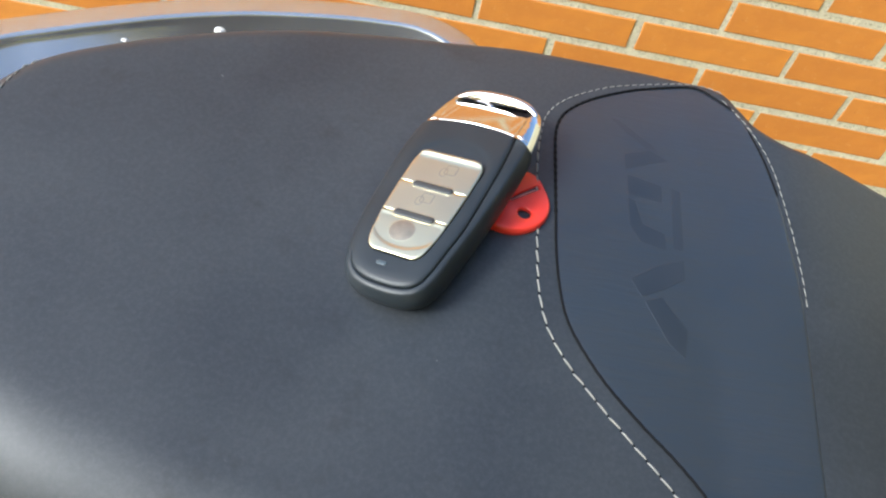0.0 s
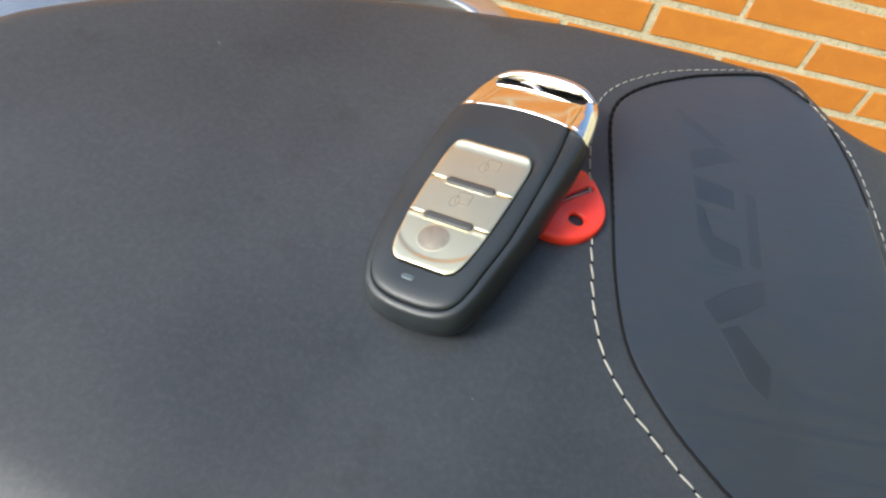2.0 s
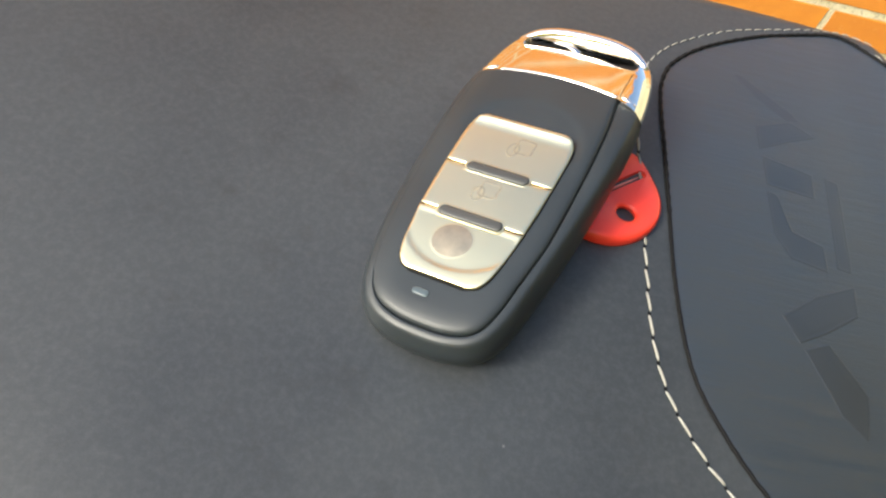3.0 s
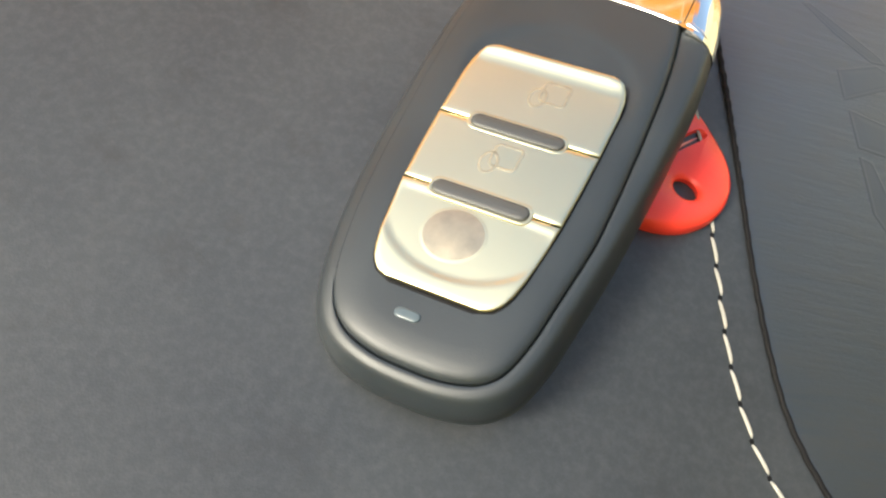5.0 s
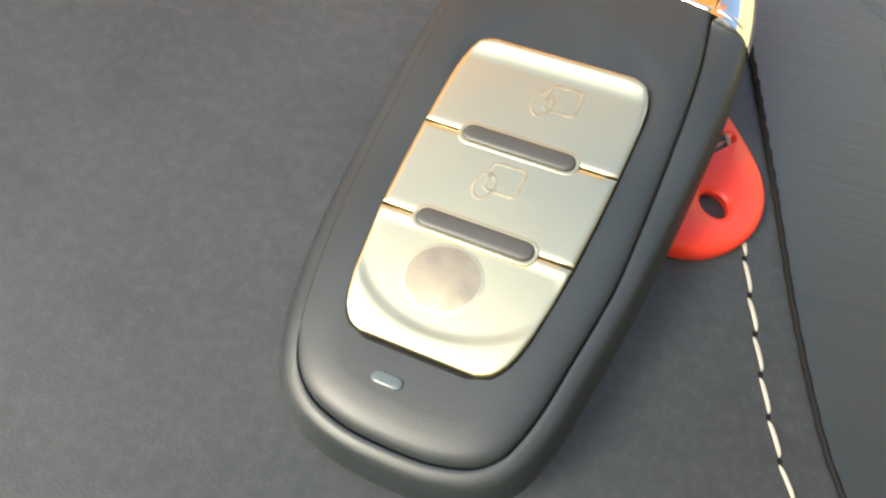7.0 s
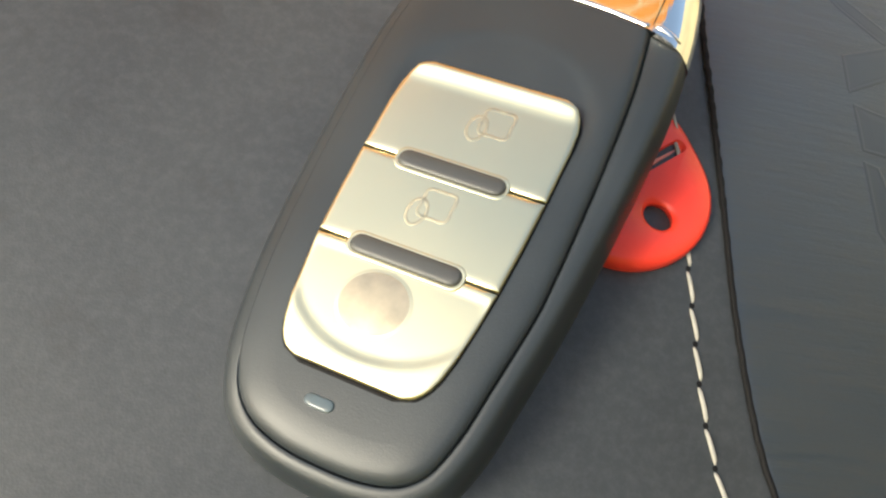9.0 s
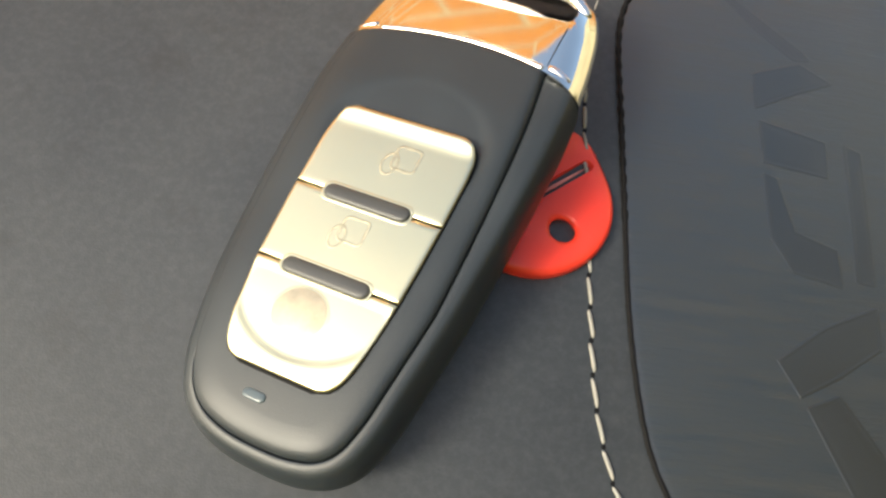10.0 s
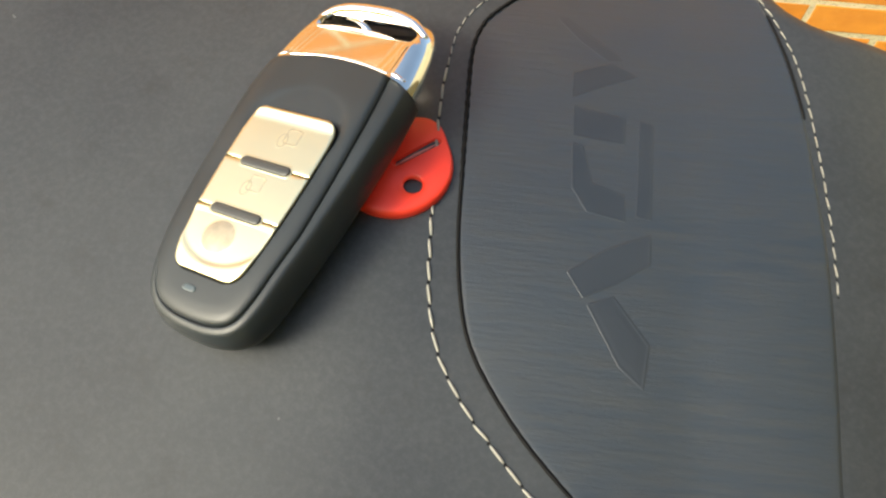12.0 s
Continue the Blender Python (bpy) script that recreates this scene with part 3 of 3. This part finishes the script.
def sealed(rings):
    bm = rings_to_bm(rings, True, False)
    bmesh.ops.remove_doubles(bm, verts=bm.verts, dist=1e-6)
    bmesh.ops.recalc_face_normals(bm, faces=bm.faces)
    return bm


def cut_fob(bm, front, seam=39.2, bend=0.0085, gap=0.0):
    """Keeps the part before or behind the bowed seam."""
    for v in bm.verts:
        v.co.y += bend * (v.co.x / MM) ** 2 * MM
    at = (seam + gap) * MM
    got = bmesh.ops.bisect_plane(bm, geom=bm.verts[:] + bm.edges[:] + bm.faces[:], plane_co=(0, at, 0), plane_no=(0, 1 if front else -1, 0), clear_outer=True)
    edges = [e for e in got["geom_cut"] if isinstance(e, bmesh.types.BMEdge)]
    bmesh.ops.triangle_fill(bm, edges=edges, use_beauty=True)
    bmesh.ops.remove_doubles(bm, verts=bm.verts, dist=2e-6)
    for v in bm.verts:
        v.co.y -= bend * (v.co.x / MM) ** 2 * MM
    return outward(bm)


def build_fob():
    low = [(7.0, -14.2, 0.1), (4.0, -14.0, 0.1), (2.2, -13.2, 0.1), (1.0, -11.9, 0.12), (0.3, -10.2, 0.2), (0.0, -8.2, 0.4), (0.1, -6.3, 0.62), (0.4, -4.6, 0.85), (0.8, -3.5, 1.0), (1.12, -2.8, 1.0), (1.4, -2.38, 1.0), (1.85, -2.1, 1.0), (2.5, -1.96, 1.0), (3.05, -1.88, 1.0), (3.2, -1.98, 1.0), (3.24, -2.5, 1.0), (3.5, -2.7, 1.0), (9.0, -2.7, 1.0)]
    part("shell", cut_fob(rings_to_bm([fob_ring(*r) for r in low]), True), SHELL, FOB, "dark grey soft-touch plastic shell")
    top = [(3.40, -2.6, 1.0), (3.36, -1.80, 1.0), (3.5, -1.45, 1.0), (3.9, -1.12, 1.0), (4.7, -0.86, 1.0), (6.0, -0.70, 1.0), (7.6, -0.62, 1.0)]
    part("cover", cut_fob(sealed([fob_ring(*r) for r in top] + closing(7.6, -0.62, True)), True), SHELL, FOB, "raised plastic cover round the buttons")
    cap = [(7.0, -11.4, 0.1), (4.4, -11.2, 0.1), (2.4, -10.2, 0.2), (1.0, -8.8, 0.3), (0.1, -7.0, 0.5), (0.0, -5.0, 0.8), (0.6, -3.6, 1.0), (1.7, -2.3, 1.0), (3.2, -1.4, 1.0), (4.4, -1.05, 1.0), (5.2, -0.95, 1.0), (7.0, -0.8, 1.0)]
    bm = cut_fob(sealed([fob_ring(*r, flank=False) for r in cap] + closing(7.0, -0.8)), False, gap=0.15)
    return part("chrome_cap", bm, CHROME, FOB, "polished chrome end with a ring slot")


CAP = build_fob()


def slot_loop(cx, cy, half_len, half_w, n=10, bend=0.0):
    pts = []
    for side in (1, -1):
        for a in np.linspace(-90, 90, n):
            x = side * (half_len - half_w) + side * half_w * math.cos(radians(a))
            y = side * half_w * math.sin(radians(a))
            pts.append((cx + x, cy + y - bend * x * x))
    return np.array(pts)


def carve(ob, rings, mat):
    """Takes a closed ring solid away from a mesh, for good. Worked out a thousand times enlarged."""
    big = Matrix.Scale(1000, 4)
    trunk = new("trunk", ob.data.copy())
    trunk.data.transform(big)
    cutter = new("cutter", mesh_of("cutter", outward(rings_to_bm(rings)), DARK_THREAD))
    cutter.data.transform(big)
    mod = trunk.modifiers.new("cut", "BOOLEAN")
    mod.operation, mod.object, mod.solver = "DIFFERENCE", cutter, "EXACT"
    mod.use_self = True
    bpy.context.view_layer.update()
    me = bpy.data.meshes.new_from_object(trunk.evaluated_get(bpy.context.evaluated_depsgraph_get()))
    bpy.data.objects.remove(trunk)
    bpy.data.objects.remove(cutter)
    me.transform(big.inverted())
    for p in me.polygons:
        p.use_smooth = True
    me.materials.clear()
    me.materials.append(mat)
    ob.data = me


hole = slot_loop(0.8, 52.3, 14.2, 1.75, 10, 0.006)
carve(CAP, [[((0.8 + (x - 0.8) * k) * MM, (52.3 + (y - 52.3) * g) * MM, z * MM) for x, y in hole] for z, k, g in ((-20, 0.97, 0.85), (-8, 0.97, 0.9), (-5.0, 0.98, 0.95), (-3.9, 1.0, 1.05), (-3.4, 1.02, 1.2), (-3.0, 1.04, 1.4), (-2.6, 1.05, 1.6), (3, 1.06, 1.7))], CHROME)
CAP.data.set_sharp_from_angle(angle=radians(38))


def build_cap_details():
    """Raised bar behind the slot, its front lip, the bevel along the seam and the fine joint in the chrome."""
    def run(points, w, h, name, mat, label="", taper=0.35):
        line = spline(points, False, 0.6) * MM
        tan = np.gradient(line, axis=0)
        rings = []
        for i, (p, t) in enumerate(zip(line, tan)):
            t = Vector(t).normalized()
            side = t.cross(Vector((0, 0, 1))).normalized()
            up = side.cross(t)
            u = min(i, len(line) - 1 - i) / (0.16 * len(line))
            k = taper + (1 - taper) * min(1.0, u) ** 0.5
            rings.append([Vector(p) + side * (w * k * MM * math.cos(a)) + up * (h * k * MM * math.sin(a)) for a in np.linspace(0, 2 * math.pi, 18, endpoint=False)])
        part(name, outward(rings_to_bm(rings)), mat, FOB, label)

    def deck(x, y, lift):
        return (x, y, crown(y) - 0.9 + lift)

    xs = np.linspace(-1, 1, 9)
    run([deck(0.4 + 16.6 * x, 56.0 - 4.2 * abs(x) ** 3.2, 0.45 - 2.3 * abs(x) ** 2.6) for x in xs], 1.4, 1.35, "ring_bar", CHROME, "raised chrome bar behind the ring slot")
    run([deck(-1.5 + 12.5 * x, 49.3 - 0.9 * x * x, 0.05 - 0.35 * x * x) for x in xs], 0.5, 0.45, "slot_lip", CHROME, "rounded chrome lip in front of the slot", 0.1)
    run([(-8.6, 54.0, -4.6), (-4.2, 53.0, -3.8), (-1.0, 51.8, -3.8), (2.0, 50.4, -5.4)], 0.7, 0.25, "link", CHROME, "flat chrome link inside the ring slot", 0.6)
    seam = [(x, 39.9 - 0.0085 * x * x) for x in np.linspace(-14.6, 14.6, 9)]
    run([deck(x, y, 0.05) for x, y in seam], 0.5, 0.30, "seam_bevel", CHROME, "bright bevel along the chrome end", 0.8)
    for sx in (-1, 1):
        run([deck(sx * x, 40.6 - 0.0085 * x * x, -0.02 - 0.085 * max(0, x - 15.2) ** 2) for x in (15.3, 16.6, 17.8, 19.2)], 0.5, 0.34, "seam_bevel", CHROME, "", 0.8)
    run([deck(15.0, y, -0.02 - 0.0) for y in (38.6, 41.5, 44.5, 47.2)], 0.10, 0.10, "joint", DARK_THREAD, "fine dark joint in the chrome", 0.9)


build_cap_details()


def plate_half(y):
    return float(np.interp(y, [-21.6, -21.3, -20.8, -20.1, -19.2, -17.8, -15.5, -11.0, -6.3, 0.0, 6.5, 14.5, 17.5, 19.2, 20.3, 21.0, 21.4], [5.9, 7.2, 8.2, 8.9, 9.5, 10.05, 10.6, 11.25, 11.75, 12.12, 12.35, 12.45, 12.25, 11.8, 11.1, 10.0, 8.6]))


def plate_loop(y0, y1, n=48):
    """Outline of one button between two heights, counter-clockwise, in mm."""
    ys = np.linspace(y0, y1, n)
    right = [(plate_half(y), y) for y in ys]
    left = [(-plate_half(y), y) for y in ys[::-1]]
    across_top = [(x, y1) for x in np.linspace(plate_half(y1), -plate_half(y1), 16)[1:-1]]
    across_low = [(x, y0) for x in np.linspace(-plate_half(y0), plate_half(y0), 16)[1:-1]]
    return np.array(right + across_top + left + across_low)


def press(number, x, y):
    """The fingertip shapes of the button faces, in mm."""
    if number == 0:          # a lip that turns up at the far end
        return 0.75 * (min(max((y - 17.6) / 2.8, 0.0), 1.0)) ** 2
    if number == 2:          # a hollow with a step round its near side
        d = max(math.hypot(x / 12.6, (y + 10.4) / 9.2), 0.0)
        u = min(max((d - 0.86) / 0.13, 0.0), 1.0)
        return -0.26 * (1 - u * u * (3 - 2 * u)) if y < -8.0 else -0.26 * (1 - u * u * (3 - 2 * u)) * max(0.0, (-6.8 - y) / 1.2)
    return 0.0


def build_buttons():
    # seat of the buttons: a thin dark recess
    loop = plate_loop(-21.6, 21.4)
    rings = [[(x * k * MM, (y * k) * MM, (z + crown(y * k)) * MM) for x, y in loop] for k, z in ((1.014, -0.9), (1.014, -0.5), (1.0, -0.6))]
    part("button_frame", rings_to_bm(rings), DARK_THREAD, FOB, "black gap round the buttons")
    spans = ((6.65, 21.2), (-6.15, 6.35), (-21.4, -6.45))
    made = []
    for number, (y0, y1) in enumerate(spans):
        loop = plate_loop(y0, y1)
        cy = (y0 + y1) / 2
        rings = []
        for k, z in ((0.0, -0.6), (0.0, -0.1), (0.12, 0.05), (0.4, 0.13), (0.8, 0.16), (1.2, 0.16), (1.6, 0.16), (2.0, 0.16), (2.4, 0.16), (2.8, 0.16), (3.3, 0.16)):
            ring = []
            for x, y in loop:
                half = plate_half(y)
                qx = x * max(0.0, 1 - k / half)
                qy = cy + (y - cy) * max(0.0, 1 - k / ((y1 - y0) / 2))
                zz = z + crown(qy) + press(number, qx, qy)
                ring.append((qx * MM, qy * MM, zz * MM))
            rings.append(ring)
        # inner rings that close the face
        base = rings[-1]
        for f in (0.92, 0.84, 0.76, 0.66, 0.56, 0.44, 0.32, 0.18, 0.05):
            ring = []
            for x, y, _ in base:
                qx, qy = x / MM * f, cy + (y / MM - cy) * f
                zz = 0.16 + crown(qy) + press(number, qx, qy)
                ring.append((qx * MM, qy * MM, zz * MM))
            rings.append(ring)
        made.append(part("button", rings_to_bm(rings), NICKEL, FOB, "satin nickel push button"))
    return made


BUTTONS = build_buttons()


def build_ridges():
    for y in (6.45, -6.35):
        loop = slot_loop(0.0, y, 7.2, 1.25, 8)
        rings = [[(x * k * MM, (y + (py - y) * g) * MM, (z + crown(y)) * MM) for x, py in loop] for k, g, z in ((1.0, 1.0, -0.3), (1.0, 1.0, 0.28), (0.975, 0.82, 0.48), (0.93, 0.45, 0.58))]
        part("ridge", rings_to_bm(rings), RIDGE, FOB, "dark grey raised bar between the buttons")
        outer = [[(x * k * MM, (y + (py - y) * g) * MM, (z + crown(y)) * MM) for x, py in loop] for k, g, z in ((1.075, 1.36, 0.10), (1.06, 1.30, 0.20), (1.03, 1.12, 0.14))]
        part("ridge_surround", rings_to_bm(outer), NICKEL, FOB)
    loop = slot_loop(-1.6, -25.1, 1.85, 0.75, 6)
    z0 = crown(-25) - 0.55
    rings = [[(x * MM, y * MM, (z0 + z) * MM) for x, y in (loop - (-1.6, -25.1)) * k + (-1.6, -25.1)] for k, z in ((1.0, -0.5), (1.0, 0.05), (0.9, 0.14), (0.5, 0.18))]
    part("indicator_light", rings_to_bm(rings), LAMP, FOB, "tiny blue-grey indicator lens")


build_ridges()


def ring_strip(loop, width, z_of):
    """A flat raised outline along a closed loop in mm."""
    n = normals_2d(loop)
    rings = []
    for off, lift in ((-width, -0.02), (-width * 0.6, 0.012), (width * 0.6, 0.012), (width, -0.02)):
        rings.append([((p[0] + q[0] * off) * MM, (p[1] + q[1] * off) * MM, (z_of(p[1]) + lift) * MM) for p, q in zip(loop, n)])
    return rings_to_bm(rings, False, False)


def build_icons():
    def face(y):
        return 0.16 + crown(y)

    body = spline([(x, y) for x, y in [(-1.5, -1.5), (0, -1.62), (1.5, -1.5), (1.62, 0), (1.5, 1.5), (0, 1.62), (-1.5, 1.5), (-1.62, 0)]], True, 0.25)
    shackle = np.array([(1.05 * math.cos(a), 1.6 * math.sin(a)) for a in np.linspace(0, 2 * math.pi, 28, endpoint=False)])
    for button, cx, cy, sx, sy in ((BUTTONS[0], 2.4, 15.0, -2.2, -2.4), (BUTTONS[1], 0.4, 1.6, -2.0, -2.6)):
        part("icon", ring_strip(body * 1.2 + (cx, cy), 0.32, face), NICKEL_MID, button, "etched padlock outline")
        part("icon", ring_strip(shackle * 1.15 + (cx + sx, cy + sy + 1.0), 0.32, face), NICKEL_MID, button)
    mid = np.array((-1.0, -12.6))
    disc = np.array([(4.9 * math.cos(a), 4.5 * math.sin(a)) for a in np.linspace(0, 2 * math.pi, 40, endpoint=False)])
    rings = [[(x * MM, y * MM, (0.16 + crown(y) + press(2, x, y) - 0.02 + 0.17 * (1 - k ** 3)) * MM) for x, y in disc * k + mid] for k in (1.0, 0.95, 0.9, 0.85, 0.78, 0.64, 0.5, 0.35, 0.2, 0.05)]
    part("emblem", rings_to_bm(rings, False, True), NICKEL, BUTTONS[2], "domed round emblem on the lower button")
    rings = [[(x * MM, y * MM, (0.16 + crown(y) + press(2, x, y) - 0.004 + 0.17 * (1 - k ** 3)) * MM) for x, y in disc * k + mid] for k in (0.86, 0.76, 0.66, 0.52, 0.42, 0.3, 0.15, 0.03)]
    part("emblem_centre", rings_to_bm(rings, False, True), NICKEL_DULL, BUTTONS[2], "dull worn middle of the emblem")


build_icons()
SHEAR = Matrix(((1, 0.035, 0, 0), (0, 1, 0, 0), (0, 0, 1, 0), (0, 0, 0, 1)))
for ob in FOB.children_recursive:
    ob.data.transform(SHEAR)

# ---- red key head under the fob ----
def build_tag():
    cx, cy, top = 0.0278, -0.8432, 0.8116
    tag = thing("key", pose(cx, cy, top - 0.0035), "red plastic key head with a round hole under the fob", "key")
    # rounded bow: a circle drawn out towards one corner
    loop = []
    for a in np.linspace(0, 360, 72, endpoint=False):
        r = 13.4
        c, s = math.cos(radians(a)), math.sin(radians(a))
        r += 2.4 * math.exp(-(((a - 62 + 180) % 360 - 180) / 22) ** 2)
        loop.append((r * c, r * s))
    loop = np.array(loop)
    n = normals_2d(loop)
    hole_at, hole_r = np.array([4.9, -5.3]), 2.1
    bm = bmesh.new()
    outer = []
    for inset, h in ((0.9, 0.0), (0.2, 0.4), (0.0, 1.2), (0.0, 2.4), (0.25, 3.1), (0.9, 3.5)):
        outer.append([((p[0] - q[0] * inset) * MM, (p[1] - q[1] * inset) * MM, h * MM) for p, q in zip(loop, n)])
    inner = []
    for grow, h in ((0.8, 3.5), (0.2, 3.2), (0.0, 2.8), (0.9, 0.0)):
        ring = []
        for p in loop:
            d = p - hole_at
            d = d / np.linalg.norm(d)
            q = hole_at + d * (hole_r + grow)
            ring.append((q[0] * MM, q[1] * MM, h * MM))
        inner.append(ring)
    for ring in outer + inner:
        ring[:] = [(x / MM * 0.001, y / MM * 0.001, z / MM * 0.001) for x, y, z in ring]
    bow = rings_to_bm(outer + inner + [outer[0]], False, False)
    bmesh.ops.remove_doubles(bow, verts=bow.verts, dist=1e-6)
    bow_ob = part("bow", bow, RED, tag, "glossy red plastic bow with a hole and a slot")
    # slanted slot with a bright pin lying in it
    turn = Matrix.Rotation(radians(39), 2)
    slot = [turn @ Vector(p) for p in slot_loop(0, 0, 6.2, 1.0, 8)]
    carve(bow_ob, [[(0.0046 + x * k * 0.001, 0.0036 + y * k * 0.001, z) for x, y in slot] for z, k in ((0.0021, 0.88), (0.0024, 0.96), (0.0031, 1.0), (0.0034, 1.06), (0.0050, 1.20))], RED)
    bow_ob.data.set_sharp_from_angle(angle=radians(40))
    part("pin", tube([(0.0002, 0.0000, 0.0026), (0.0040, 0.0031, 0.0026), (0.0086, 0.0068, 0.0026)], 0.00042, 8), RED_PALE, tag, "pale bright pin in the slot of the bow")
    hub = bmesh.new()
    low = top_z(cx - 0.006, cy + 0.002) - (top - 0.0035)
    bmesh.ops.create_cube(hub, size=1, matrix=Matrix.Translation((-0.006, 0.002, (low + 0.0004) / 2)) @ Matrix.Diagonal((0.009, 0.011, 0.0006 - low, 1)))
    bmesh.ops.bevel(hub, geom=hub.edges[:], offset=0.0002, segments=1, affect="EDGES")
    part("shank", hub, NICKEL, tag, "steel shank of the key")


build_tag()


# ---- bricks, last ----
def brick_bm(width, height, depth=0.012, seed=0):
    rng = random.Random(seed)
    bm = bmesh.new()
    w, h = width / 2, height / 2
    rings = []
    for inset, y in ((0.0, 0.004), (0.0, -depth + 0.0016), (0.0005, -depth + 0.0004), (0.0014, -depth)):
        ring = []
        for x, z in ((-w, -h), (-w * 0.5, -h), (0, -h), (w * 0.5, -h), (w, -h), (w, 0), (w, h), (w * 0.5, h), (0, h), (-w * 0.5, h), (-w, h), (-w, 0)):
            ring.append((x - math.copysign(inset, x) * (abs(x) > w * 0.9) + rng.uniform(-0.0012, 0.0012), y, z - math.copysign(inset, z) * (abs(z) > h * 0.9) + rng.uniform(-0.0009, 0.0009)))
        rings.append(ring)
    bm.free()
    return rings_to_bm(rings, False, True)


def build_bricks():
    rng = random.Random(11)
    width, height = PITCH_X - JOINT, PITCH_Z - JOINT
    kinds = [mesh_of("brick", brick_bm(width, height, 0.004, s), BRICK, False) for s in range(8)]
    rest_v, rest_f = [], []
    for k in range(-COURSES_DOWN, COURSES_UP + 1):
        z = WALL_Z + PITCH_Z * k
        if z < -0.32:
            continue
        shift = 0.5 if k % 2 == 0 else 0.0
        for i in range(-15, 20):
            x = WALL_X + PITCH_X * (i + shift)
            if not -3.86 < x < (0.87 if k <= STEP_UP else STEP_X):
                continue
            near = -1.1 < x < 1.75 and -0.2 < z < 0.95
            m = Matrix.Translation((x + rng.uniform(-0.0020, 0.0020), 0.0049 + rng.uniform(-0.0005, 0.0005), z + rng.uniform(-0.0010, 0.0010))) @ pose(0, 0, 0, rng.uniform(-0.4, 0.4), rng.uniform(-0.15, 0.15), rng.uniform(-0.25, 0.25))
            me = rng.choice(kinds)
            if near:
                ob = new("brick", me)
                ob.parent = WALL
                ob.matrix_basis = m
            else:
                base = len(rest_v)
                rest_v.extend((m @ v.co)[:] for v in me.vertices)
                rest_f.extend([base + j for j in p.vertices] for p in me.polygons)
    me = bpy.data.meshes.new("brickwork")
    me.from_pydata(rest_v, [], rest_f)
    me.materials.append(BRICK)
    ob = new("brickwork", me)
    ob.parent = WALL
    tagged(ob, "rest of the orange brickwork", kind="stuff")


build_bricks()
